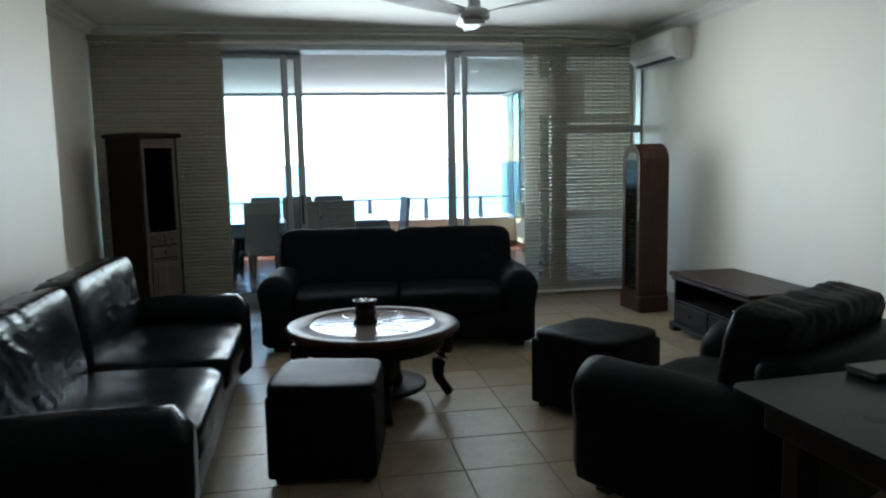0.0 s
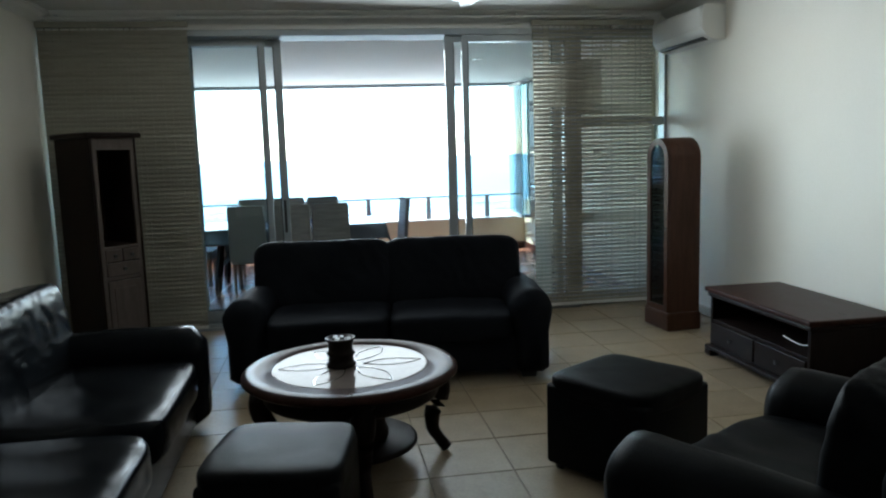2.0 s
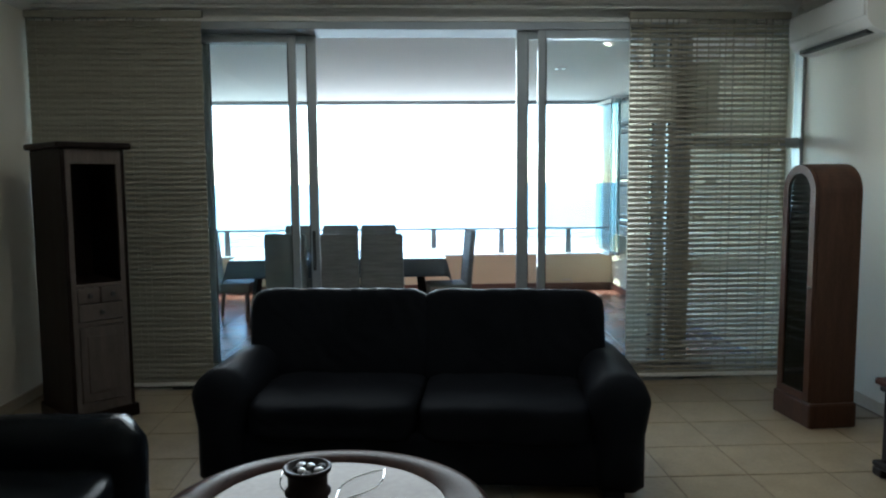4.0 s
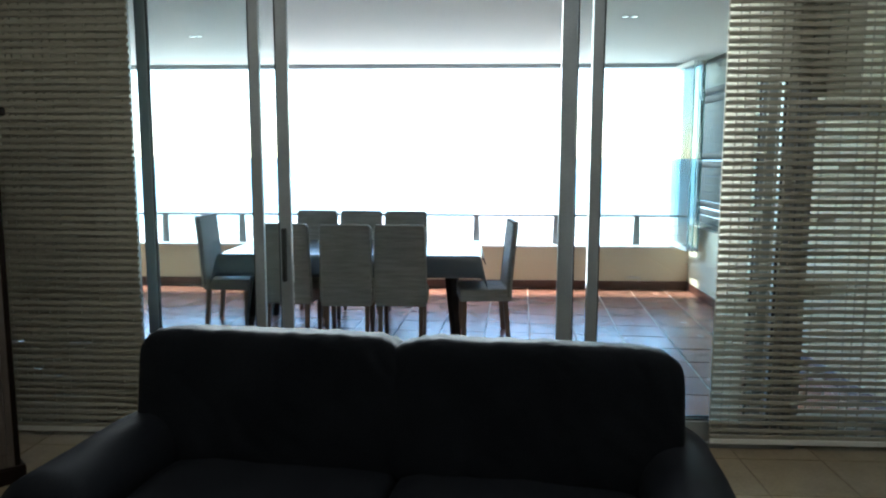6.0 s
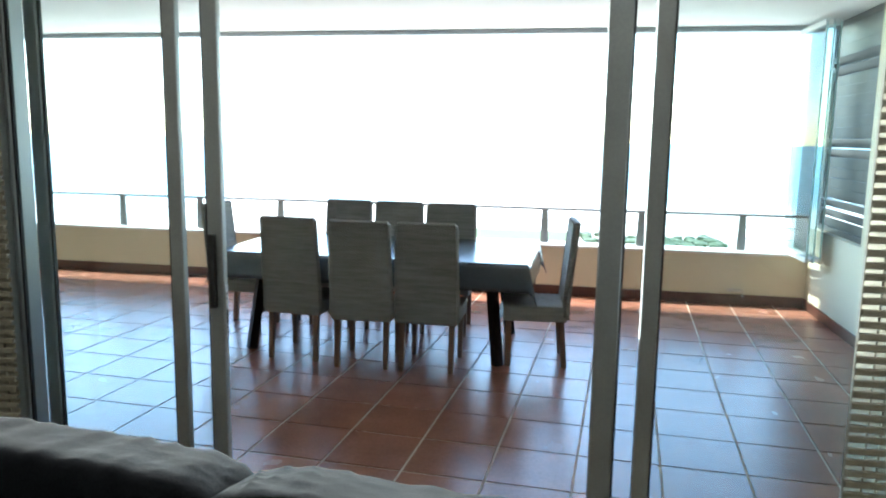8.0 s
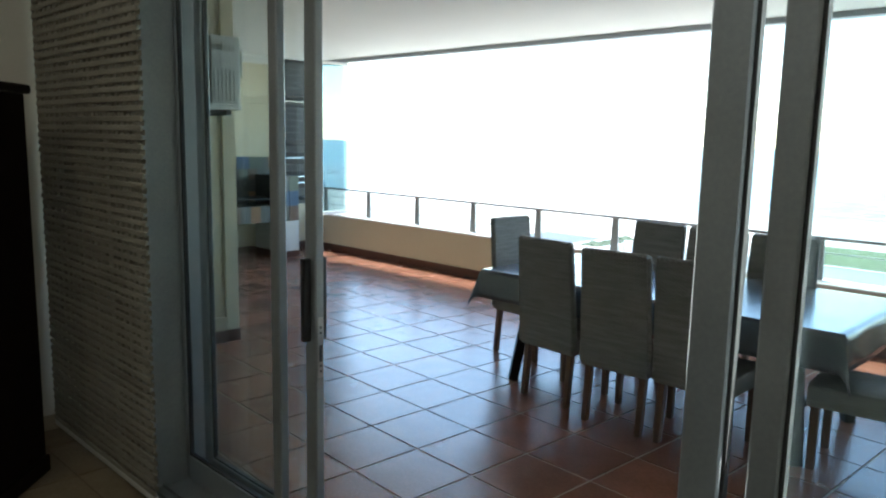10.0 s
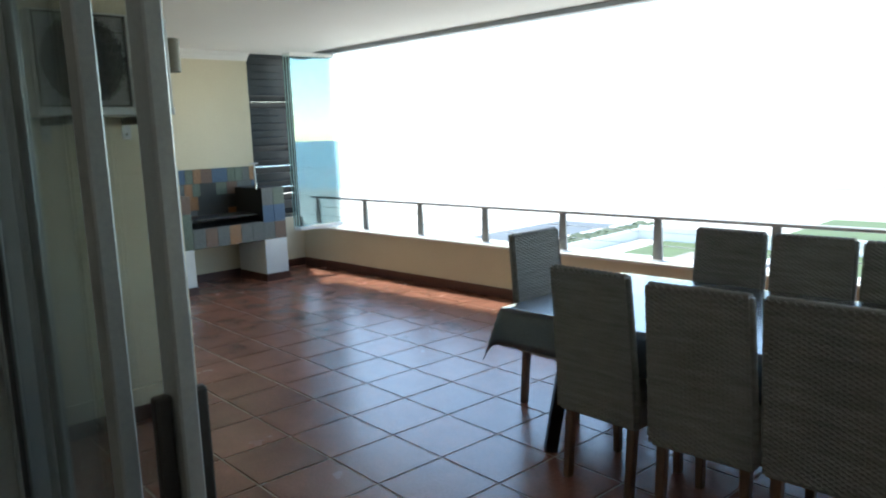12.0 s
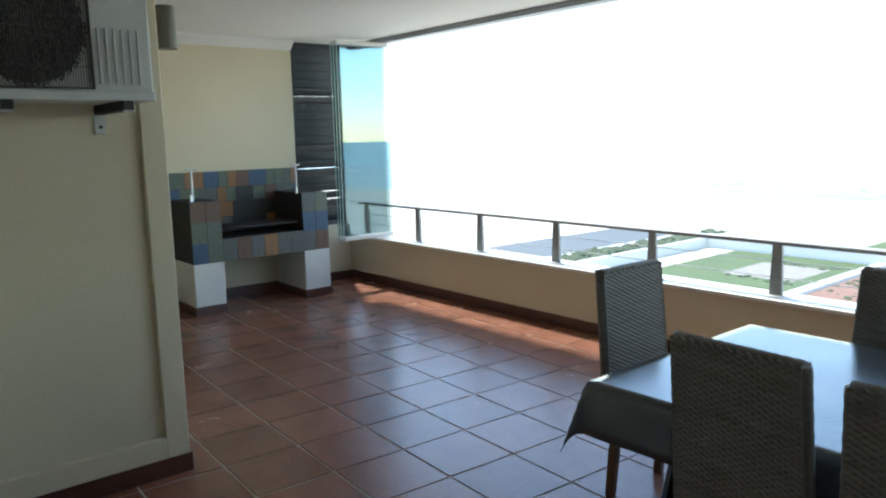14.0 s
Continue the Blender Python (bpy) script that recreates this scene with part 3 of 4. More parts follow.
# round coffee table with a glass inlay and cabriole legs
ct = thing("coffee_table", "round dark mahogany coffee table with glass inlay and cabriole legs", "coffee table", pose(-0.355, -3.24, 0))
R = 0.525
part("tabletop", lathe([(0.36, 0.445), (R - 0.05, 0.445), (R - 0.015, 0.455), (R, 0.468), (R, 0.482), (R - 0.012, 0.495), (R - 0.03, 0.50), (0.385, 0.50), (0.382, 0.493), (0.0, 0.493)][:9] + [(0.38, 0.492)], 72), WOOD_TOP_LIT, ct, smooth=True)
part("glass_inlay", lathe([(0.378, 0.485), (0.378, 0.4985), (0.372, 0.4995), (0.01, 0.4995)], 64), TABLEGLASS, ct, "frosted glass inlay with petal lines")
petals = bmesh.new()
for k in range(6):
    a = k * math.pi / 3
    for s in (-1, 1):
        pts = []
        for i in range(13):
            f = i / 12
            r = 0.06 + 0.29 * f
            off = s * 0.055 * math.sin(math.pi * f)
            pts.append((r * math.cos(a) - off * math.sin(a), r * math.sin(a) + off * math.cos(a), 0.5000))
        tube(pts, 0.0022, 5, petals)
part("petal_line", petals, CHROME, ct, "etched petal lines")
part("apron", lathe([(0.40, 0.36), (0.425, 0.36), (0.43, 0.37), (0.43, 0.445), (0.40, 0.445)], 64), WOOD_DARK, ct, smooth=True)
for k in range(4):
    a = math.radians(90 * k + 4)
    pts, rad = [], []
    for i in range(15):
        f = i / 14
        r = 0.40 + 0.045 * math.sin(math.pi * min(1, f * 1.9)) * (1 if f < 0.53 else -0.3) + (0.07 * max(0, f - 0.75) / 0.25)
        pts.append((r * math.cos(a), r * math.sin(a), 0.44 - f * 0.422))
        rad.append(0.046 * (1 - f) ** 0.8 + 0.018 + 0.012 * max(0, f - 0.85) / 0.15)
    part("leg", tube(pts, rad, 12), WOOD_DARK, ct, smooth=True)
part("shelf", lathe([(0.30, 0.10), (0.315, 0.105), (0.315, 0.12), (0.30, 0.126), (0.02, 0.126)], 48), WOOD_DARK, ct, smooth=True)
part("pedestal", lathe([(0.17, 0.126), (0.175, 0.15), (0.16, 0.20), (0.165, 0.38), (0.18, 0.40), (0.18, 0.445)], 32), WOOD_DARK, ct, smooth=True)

cd = thing("candle_holder", "dark turned wooden candle holder with pebbles on the coffee table", "candle holder", pose(-0.40, -3.26, 0.5005) @ Matrix.Diagonal((1.15, 1.15, 1.08, 1)))
part("cup", lathe([(0.055, 0), (0.062, 0.004), (0.062, 0.016), (0.054, 0.022), (0.052, 0.05), (0.060, 0.058), (0.060, 0.066), (0.052, 0.072), (0.052, 0.112), (0.062, 0.122), (0.064, 0.132), (0.056, 0.134), (0.05, 0.120)], 32), WOOD_DARK, cd, smooth=True)
rnd = random.Random(4)
for k in range(9):
    b = bmesh.new()
    bmesh.ops.create_icosphere(b, subdivisions=2, radius=0.013)
    moved(b, Matrix.Diagonal((1.1, 0.9, 0.7, 1)))
    a, r = k * 2.4, 0.012 + 0.026 * (k % 3) / 2
    part("pebble", b, STEEL if k % 2 else SOOT, cd, smooth=True).matrix_basis = pose(r * math.cos(a), r * math.sin(a), 0.126 + 0.003 * (k % 2), 0, 0, k * 40)

# low television stand against the right wall
tv = thing("tv_stand", "low dark wooden television stand with open shelf and drawers", "tv stand", pose(2.555, -2.49, 0))
L2, D2 = 0.56, 0.28
part("top", box(-D2 - 0.035, D2, -L2 - 0.035, L2 + 0.035, 0.465, 0.50, 0.012, 3), WOOD_TOP_LIT, tv)
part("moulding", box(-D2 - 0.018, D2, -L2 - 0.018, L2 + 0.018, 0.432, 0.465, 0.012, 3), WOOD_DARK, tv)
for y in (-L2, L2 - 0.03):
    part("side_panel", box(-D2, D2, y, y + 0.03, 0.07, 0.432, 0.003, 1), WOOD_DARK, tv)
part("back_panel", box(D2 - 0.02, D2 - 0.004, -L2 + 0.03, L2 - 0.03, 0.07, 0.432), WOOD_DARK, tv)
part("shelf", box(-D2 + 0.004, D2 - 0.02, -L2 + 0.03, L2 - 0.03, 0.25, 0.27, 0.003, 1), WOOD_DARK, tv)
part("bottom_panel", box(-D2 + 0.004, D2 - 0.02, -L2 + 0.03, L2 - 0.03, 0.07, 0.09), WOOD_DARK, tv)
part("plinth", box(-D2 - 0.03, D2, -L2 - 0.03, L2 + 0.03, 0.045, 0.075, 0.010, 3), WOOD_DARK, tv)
for x in (-D2 - 0.03, D2 - 0.08):
    for y in (-L2 - 0.03, L2 - 0.05):
        part("foot", box(x, x + 0.08, y, y + 0.08, 0.0, 0.047, 0.012, 2), WOOD_DARK, tv)
for i in range(2):
    y0 = -L2 + 0.035 + i * (L2 - 0.03)
    dr = part("drawer", box(-D2 - 0.008, -D2 + 0.02, y0 + 0.004, y0 + L2 - 0.042, 0.094, 0.246, 0.006, 2), WOOD_DARK, tv)
    part("knob", moved(lathe([(0.006, 0), (0.006, 0.012), (0.014, 0.018), (0.012, 0.026)], 14), pose(-D2 - 0.008, y0 + L2 / 2 - 0.02, 0.17, 0, -90, 0)), BLACKPL, dr)

cb = thing("cable", "thin pale cable lying in the open shelf of the television stand", "cable", pose(2.40, -2.86, 0.275))
part("lead", tube([(0.0, 0.25 - 0.02 * i, 0.004 + 0.05 * (1 - math.sin(math.pi * i / 16)) * (0.3 if i < 8 else 1)) for i in range(17)], 0.004, 6), PLASTIC, cb)

# tall arched cabinet with a glazed door
ar = thing("display_cabinet", "narrow reddish wooden display cabinet with arched top and glazed door", "cabinet", pose(2.43, -1.04, 0, 0, 0, 4))
def arch_outline(hw, z0, top, n=14):
    pts = [(-hw, z0), (hw, z0)]
    for i in range(n + 1):
        a = math.pi * i / n
        pts.append((hw * math.cos(a), top - hw + hw * math.sin(a)))
    return pts
AW, AT = 0.17, 1.58
# the outline lies in x and z and is drawn along y; turn it to face -x
part("carcass", moved(box(-AW, -AW + 0.02, -0.135, 0.135, 0.10, AT - AW), pose(0, 0, 0, 0, 0, -90)), WOOD_RED, ar)
part("carcass", moved(box(AW - 0.02, AW, -0.135, 0.135, 0.10, AT - AW), pose(0, 0, 0, 0, 0, -90)), WOOD_RED, ar)
hood = bmesh.new()
n = 20
ro, ri = [], []
for y in (-0.135, 0.135):
    ro.append([hood.verts.new((AW * math.cos(math.pi * i / n), y, AT - AW + AW * math.sin(math.pi * i / n))) for i in range(n + 1)])
    ri.append([hood.verts.new(((AW - 0.02) * math.cos(math.pi * i / n), y, AT - AW + (AW - 0.02) * math.sin(math.pi * i / n))) for i in range(n + 1)])
for i in range(n):
    hood.faces.new((ro[0][i], ro[0][i + 1], ro[1][i + 1], ro[1][i]))
    hood.faces.new((ri[0][i + 1], ri[0][i], ri[1][i], ri[1][i + 1]))
    for j in (0, 1):
        hood.faces.new((ro[j][i], ro[j][i + 1], ri[j][i + 1], ri[j][i]))
bmesh.ops.recalc_face_normals(hood, faces=hood.faces[:])
part("arched_hood", moved(hood, pose(0, 0, 0, 0, 0, -90)), WOOD_RED, ar, smooth=False)
part("back_panel", moved(extrude_profile(arch_outline(AW - 0.01, 0.10, AT - 0.01), 0.118, 0.132), pose(0, 0, 0, 0, 0, -90)), WOOD_RED, ar)
part("plinth", box(-0.165, 0.14, -AW - 0.025, AW + 0.025, 0.0, 0.15, 0.012, 2), WOOD_RED, ar)
fr = bmesh.new()
inn, out = arch_outline(AW - 0.055, 0.20, AT - 0.055, 20), arch_outline(AW - 0.004, 0.155, AT - 0.004, 20)
vv = []
for y in (-0.158, -0.136):
    vv.append(([fr.verts.new((x, y, z)) for x, z in out], [fr.verts.new((x, y, z)) for x, z in inn]))
k = len(inn)
for i in range(k):
    j = (i + 1) % k
    fr.faces.new((vv[0][0][i], vv[0][0][j], vv[0][1][j], vv[0][1][i]))
    fr.faces.new((vv[1][0][j], vv[1][0][i], vv[1][1][i], vv[1][1][j]))
    fr.faces.new((vv[0][0][j], vv[0][0][i], vv[1][0][i], vv[1][0][j]))
    fr.faces.new((vv[0][1][i], vv[0][1][j], vv[1][1][j], vv[1][1][i]))
bmesh.ops.recalc_face_normals(fr, faces=fr.faces[:])
dr = part("door", moved(fr, pose(0, 0, 0, 0, 0, -90)), WOOD_RED, ar)
part("pane", moved(extrude_profile(arch_outline(AW - 0.05, 0.195, AT - 0.05), -0.149, -0.145), pose(0, 0, 0, 0, 0, -90)), GLASS_DARK, dr)
part("knob", moved(lathe([(0.005, 0), (0.005, 0.012), (0.011, 0.018), (0.009, 0.026)], 12), pose(-0.158, -0.16, 0.85, 0, -90, 0)), BLACKPL, dr)
for z in (0.42, 0.68, 0.94, 1.20):
    part("shelf", box(-0.12, 0.115, -AW + 0.022, AW - 0.022, z, z + 0.015), WOOD_RED, ar)
for i in range(16):
    z = 0.50 + i * 0.06
    part("wine_rack_bar", box(-0.128, -0.120, -AW + 0.022, AW - 0.022, z, z + 0.012), PLASTIC, ar) if z < 1.5 else None

# tall corner cabinet with a glazed opening, drawers and a door
cab = thing("corner_cabinet", "tall dark wooden cabinet with open niche, drawers and panelled door", "cabinet", pose(-2.185, -0.63, 0, 0, 0, 45))
cw, cdp, chh = 0.19, 0.25, 1.745
part("side_panel", box(-cw, -cw + 0.025, -cdp, cdp, 0.0, chh - 0.04, 0.003, 1), WOOD_DARK, cab)
part("side_panel", box(cw - 0.025, cw, -cdp, cdp, 0.0, chh - 0.04, 0.003, 1), WOOD_DARK, cab)
part("back_panel", box(-cw + 0.025, cw - 0.025, cdp - 0.015, cdp, 0.05, chh - 0.04), WOOD_DARK, cab)
part("cornice", box(-cw - 0.035, cw + 0.035, -cdp - 0.035, cdp, chh - 0.04, chh, 0.012, 3), WOOD_DARK, cab)
ff = box(-cw + 0.025, -cw + 0.052, -cdp - 0.002, -cdp + 0.02, 0.08, chh - 0.04)
box(cw - 0.052, cw - 0.025, -cdp - 0.002, -cdp + 0.02, 0.08, chh - 0.04, bm=ff)
for z0, z1 in ((chh - 0.13, chh - 0.04), (0.86, 0.88), (0.62, 0.645), (0.08, 0.14)):
    box(-cw + 0.052, cw - 0.052, -cdp - 0.002, -cdp + 0.02, z0, z1, bm=ff)
part("face_frame", ff, WOOD_FRONT_LIT, cab)
part("shelf", box(-cw + 0.025, cw - 0.025, -cdp + 0.02, cdp - 0.015, 0.86, 0.88), WOOD_DARK, cab)
for x0, x1, z0, z1 in ((-cw + 0.055, -0.004, 0.762, 0.857), (0.004, cw - 0.055, 0.762, 0.857), (-cw + 0.055, cw - 0.055, 0.65, 0.756)):
    d = part("drawer", box(x0, x1, -cdp - 0.012, -cdp + 0.01, z0, z1, 0.006, 2), WOOD_FRONT_LIT, cab)
    part("handle", moved(lathe([(0.008, 0), (0.008, 0.010), (0.016, 0.016), (0.014, 0.024)], 12), pose((x0 + x1) / 2, -cdp - 0.012, (z0 + z1) / 2, 90, 0, 0)), BLACKPL, d)
d = part("door", box(-cw + 0.055, cw - 0.055, -cdp - 0.012, -cdp + 0.01, 0.143, 0.615, 0.006, 2), WOOD_FRONT_LIT, cab)
part("door_panel", box(-cw + 0.095, cw - 0.095, -cdp - 0.020, -cdp - 0.010, 0.20, 0.56, 0.006, 2), WOOD_FRONT_LIT, d)
part("plinth", box(-cw - 0.02, cw + 0.02, -cdp - 0.02, cdp, 0.0, 0.08, 0.008, 2), WOOD_DARK, cab)

# desk with a dark glass top beside the path
dk = thing("desk", "desk with a glossy dark glass top and rounded corners", "desk", pose(1.42, -6.28, 0, 0, 0, 4))
top = bmesh.new()
out = []
for cx, cy, a0 in ((0.72, 0.72, 0), (-0.72, 0.72, 90), (-0.72, -0.72, 180), (0.72, -0.72, 270)):
    for i in range(7):
        a = math.radians(a0 + 15 * i)
        out.append((cx + 0.06 * math.cos(a), cy + 0.06 * math.sin(a)))
lo = [top.verts.new((x, y, 0.735)) for x, y in out]
hi = [top.verts.new((x, y, 0.75)) for x, y in out]
top.faces.new(list(reversed(lo)))
top.faces.new(hi)
for i in range(len(out)):
    top.faces.new((lo[i], lo[(i + 1) % len(out)], hi[(i + 1) % len(out)], hi[i]))
part("desktop", top, DESKTOP, dk)
part("apron", box(-0.70, 0.70, -0.70, 0.70, 0.62, 0.734, 0.01, 2), WOOD_DARK, dk)
for x in (-0.66, 0.58):
    for y in (-0.66, 0.58):
        part("leg", box(x, x + 0.08, y, y + 0.08, 0.0, 0.62, 0.008, 2), WOOD_DARK, dk)

bx = thing("storage_box", "low black lidded box lying on the dark desk top", "box", pose(1.23, -5.58, 0.7505, 0, 0, 6))
part("body", box(-0.20, 0.20, -0.06, 0.06, 0.0, 0.018, 0.006, 2), BLACKPL, bx)
part("lid", box(-0.204, 0.204, -0.064, 0.064, 0.018, 0.030, 0.005, 2), BLACKPL, bx)

# ceiling fan
fan = thing("ceiling_fan", "white ceiling fan with three blades at rest on a short rod", "ceiling fan", pose(0.32, -3.14, H - 0.045))
part("canopy", lathe([(0.02, -0.08), (0.045, -0.06), (0.06, -0.02), (0.062, 0.044)], 24), STEEL, fan, smooth=True)
part("rod", lathe([(0.011, -0.32), (0.011, -0.075)], 12), STEEL, fan)
part("motor", lathe([(0.03, -0.44), (0.085, -0.435), (0.095, -0.42), (0.095, -0.385), (0.08, -0.37), (0.04, -0.355), (0.035, -0.31), (0.02, -0.305)], 32), STEEL, fan, smooth=True)
part("motor_cap", lathe([(0.02, -0.462), (0.06, -0.458), (0.075, -0.441)], 32), PLASTIC, fan, smooth=True)
for ang in (-44, 210, 83):
    b = bmesh.new()
    rows = []
    for i in range(13):
        f = i / 12
        r = 0.10 + 0.64 * f
        wdt = 0.045 + 0.035 * math.sin(math.pi * min(1, f * 1.1)) - 0.05 * max(0, f - 0.85) / 0.15
        dz = 0.03 * f
        rows.append([b.verts.new((r, -wdt, -0.395 - 0.012 + dz)), b.verts.new((r, wdt, -0.395 + 0.012 + dz)), b.verts.new((r, wdt, -0.388 + 0.012 + dz)), b.verts.new((r, -wdt, -0.388 - 0.012 + dz))])
    for a, c in zip(rows, rows[1:]):
        for k in range(4):
            b.faces.new((a[k], a[(k + 1) % 4], c[(k + 1) % 4], c[k]))
    b.faces.new(list(reversed(rows[0])))
    b.faces.new(rows[-1])
    bmesh.ops.recalc_face_normals(b, faces=b.faces[:])
    part("blade", moved(b, pose(0, 0, 0, 0, 0, ang)), PLASTIC, fan)

for x, y in ((-1.2, -1.71), (1.82, -1.79)):
    dl = thing("downlight", "small lit recessed ceiling downlight", "ceiling light", pose(x, y, H), "ceiling downlights")
    part("ring", lathe([(0.030, -0.006), (0.046, -0.008), (0.050, -0.0005)], 24), CHROME, dl, smooth=True)
    part("bulb", lathe([(0.004, -0.0075), (0.032, -0.007), (0.032, -0.0005)], 20), DOWNLIGHT, dl)

for x, y in ((1.46, 2.14), (-2.35, 3.0)):
    dl = thing("downlight", "small recessed twin downlight in the balcony ceiling", "ceiling light", pose(x, y, HB), "balcony downlights")
    for dx in (-0.035, 0.035):
        part("ring", moved(lathe([(0.020, -0.005), (0.027, -0.008), (0.030, -0.0005)], 20), pose(dx, 0, 0)), CHROME, dl, smooth=True)
        part("lens", moved(lathe([(0.004, -0.003), (0.020, -0.003), (0.020, -0.0005)], 16), pose(dx, 0, 0)), PLASTIC, dl)

# indoor air conditioner
ac = thing("air_conditioner", "white split air conditioner high on the wall", "air conditioner", pose(XR - 0.001, -0.55, 2.37))
prof = [(0, 0.0), (-0.10, 0.0), (-0.17, 0.035), (-0.205, 0.085), (-0.21, 0.22), (-0.195, 0.27), (-0.16, 0.285), (0, 0.285)]
part("casing", extrude_profile(prof, -0.46, 0.46), PLASTIC, ac)
part("front_panel", box(-0.218, -0.206, -0.44, 0.44, 0.10, 0.255, 0.004, 2), PLASTIC, ac)
part("air_flap", moved(box(-0.07, 0.0, -0.38, 0.38, -0.004, 0.004, 0.002, 1), pose(-0.115, 0, 0.012, 0, 28, 0)), PLASTIC, ac)
part("outlet", box(-0.165, -0.11, -0.39, 0.39, 0.006, 0.03), BLACKPL, ac)

# ---- woven blinds ----
cr = thing("curtain_rail", "long pale curtain rail on small brackets above the blinds", "curtain rail", pose(0, -0.085, 2.705))
part("rail", box(XL + 0.02, XR - 0.25, -0.014, 0.014, 0.0, 0.022, 0.004, 1), TRIM, cr)
for k in range(6):
    x = XL + 0.15 + k * 0.98
    part("bracket", box(x, x + 0.03, -0.016, 0.103, 0.022, 0.034, 0.002, 1), STEEL, cr)
def blind(label, x0, x1, dense, seed):
    t = thing("bamboo_blind", label, "blind", pose(0, -0.12, 0), "woven blinds")
    top, bot, pitch = 2.63, 0.05, 0.0375
    part("head_rail", box(x0 - 0.01, x1 + 0.01, -0.02, 0.03, top, top + 0.05, 0.005, 1), BAMBOO, t)
    n = int((top - bot) / pitch)
    me = None
    rnd = random.Random(seed)
    for i in range(n):
        z = bot + 0.02 + i * pitch
        if me is None:
            ob = part("slat", box(x0, x1, -0.008, 0.004, -0.0115, 0.0115, 0.0045, 2), BAMBOO, t)
            me = ob.data
        else:
            ob = new("slat", me)
            ob.parent = t
        ob.matrix_basis = pose(rnd.uniform(-0.003, 0.003), rnd.uniform(-0.002, 0.002), z + rnd.uniform(-0.002, 0.002), rnd.uniform(-12, 4), 0, 0)
    # between the cords, thin reeds close the gaps for stretches, so that light comes through in patches
    reeds = bmesh.new()
    x = x0
    while x < x1:
        wide = min(rnd.uniform(0.035, 0.085), x1 - x)
        for i in range(n):
            u, w = (x - x0) / (x1 - x0), i / n
            if dense > 1:
                shut = True
            elif u < 0.31:
                # towards the door it is closely woven, but for one narrow strip
                shut = u < 0.09 and not (u < 0.05 and w > 0.86) or 0.72 < w < 0.86
            else:
                # further in it lets light through, but for two bands
                shut = (0.68 < w < 0.71 or 0.29 < w < 0.315) or (u < 0.5 and 0.72 < w < 0.87)
            if dense < 1 and not shut and rnd.random() < 0.01:
                shut = True
            z = bot + 0.02 + (i + 0.5) * pitch + rnd.uniform(-0.0015, 0.0015)
            half = rnd.choice((0.0112, 0.0112, 0.0112 if dense > 1 else 0.009)) if shut else rnd.choice((0.0, 0.0, 0.0, 0.003) if u < 0.5 else (0.0, 0.0, 0.002, 0.003))
            if half:
                y = rnd.uniform(0.005, 0.008)
                reeds.faces.new([reeds.verts.new(p) for p in ((x, y, z - half), (x + wide, y, z - half), (x + wide, y + 0.002, z + half), (x, y + 0.002, z + half))])
        part("cord", box(x - 0.001, x + rnd.choice((0.001, 0.002, 0.006)), -0.0035, 0.0095, bot, top), CORD, t)
        x += wide
    tagged(part("reeds", reeds, BAMBOO if dense > 1 else REED, t, "thin reeds woven between the slats"), kind="stuff")
    part("hem", box(x0, x1, -0.009, 0.009, bot - 0.02, bot + 0.012, 0.006, 2), PLASTIC, t, "pale hem bar")
    return t


blind("closed bamboo slat blind letting daylight through in patches", 1.50, 2.655, 0.07, 5)
blind("closed dense bamboo slat blind", -2.70, -1.515, 1.1, 9)

# ---- dining set on the balcony ----
chair = thing("dining_chair", "high-backed grey-brown woven rattan dining chair with wooden legs", "chair", pose(-0.38, 2.30, ZB), "rattan chairs round the table")
CWD, CDP = 0.205, 0.23
# local: the chair faces +y, its back at y = 0
bk = bmesh.new()
NX, NZ = 44, 72
def back_y(z):
    return -0.10 * max(0, (z - 0.45)) ** 1.15
rowsF, rowsB = [], []
for j in range(NZ + 1):
    z = 0.36 + 0.68 * j / NZ
    hw = 0.215 - 0.012 * (j / NZ)
    rf, rb = [], []
    for i in range(NX + 1):
        x = -hw + 2 * hw * i / NX
        wob = 0.003 * math.sin(math.pi * (i / 2 + 0.25)) * (1 if j % 2 else -1)
        edge = 0.006 if i in (0, NX) or j == NZ else 0
        top = 0.006 * math.sin(i * 1.9) if j == NZ else 0
        rf.append(bk.verts.new((x, back_y(z) + 0.02 + wob + edge, z + top)))
        rb.append(bk.verts.new((x, back_y(z) - 0.02 + wob - edge, z + top)))
    rowsF.append(rf)
    rowsB.append(rb)
for j in range(NZ):
    for i in range(NX):
        bk.faces.new((rowsF[j][i], rowsF[j][i + 1], rowsF[j + 1][i + 1], rowsF[j + 1][i]))
        bk.faces.new((rowsB[j][i + 1], rowsB[j][i], rowsB[j + 1][i], rowsB[j + 1][i + 1]))
    bk.faces.new((rowsF[j][0], rowsF[j + 1][0], rowsB[j + 1][0], rowsB[j][0]))
    bk.faces.new((rowsF[j + 1][NX], rowsF[j][NX], rowsB[j][NX], rowsB[j + 1][NX]))
for i in range(NX):
    bk.faces.new((rowsF[NZ][i], rowsF[NZ][i + 1], rowsB[NZ][i + 1], rowsB[NZ][i]))
    bk.faces.new((rowsF[0][i + 1], rowsF[0][i], rowsB[0][i], rowsB[0][i + 1]))
bmesh.ops.recalc_face_normals(bk, faces=bk.faces[:])
part("backrest", bk, RATTAN, chair)
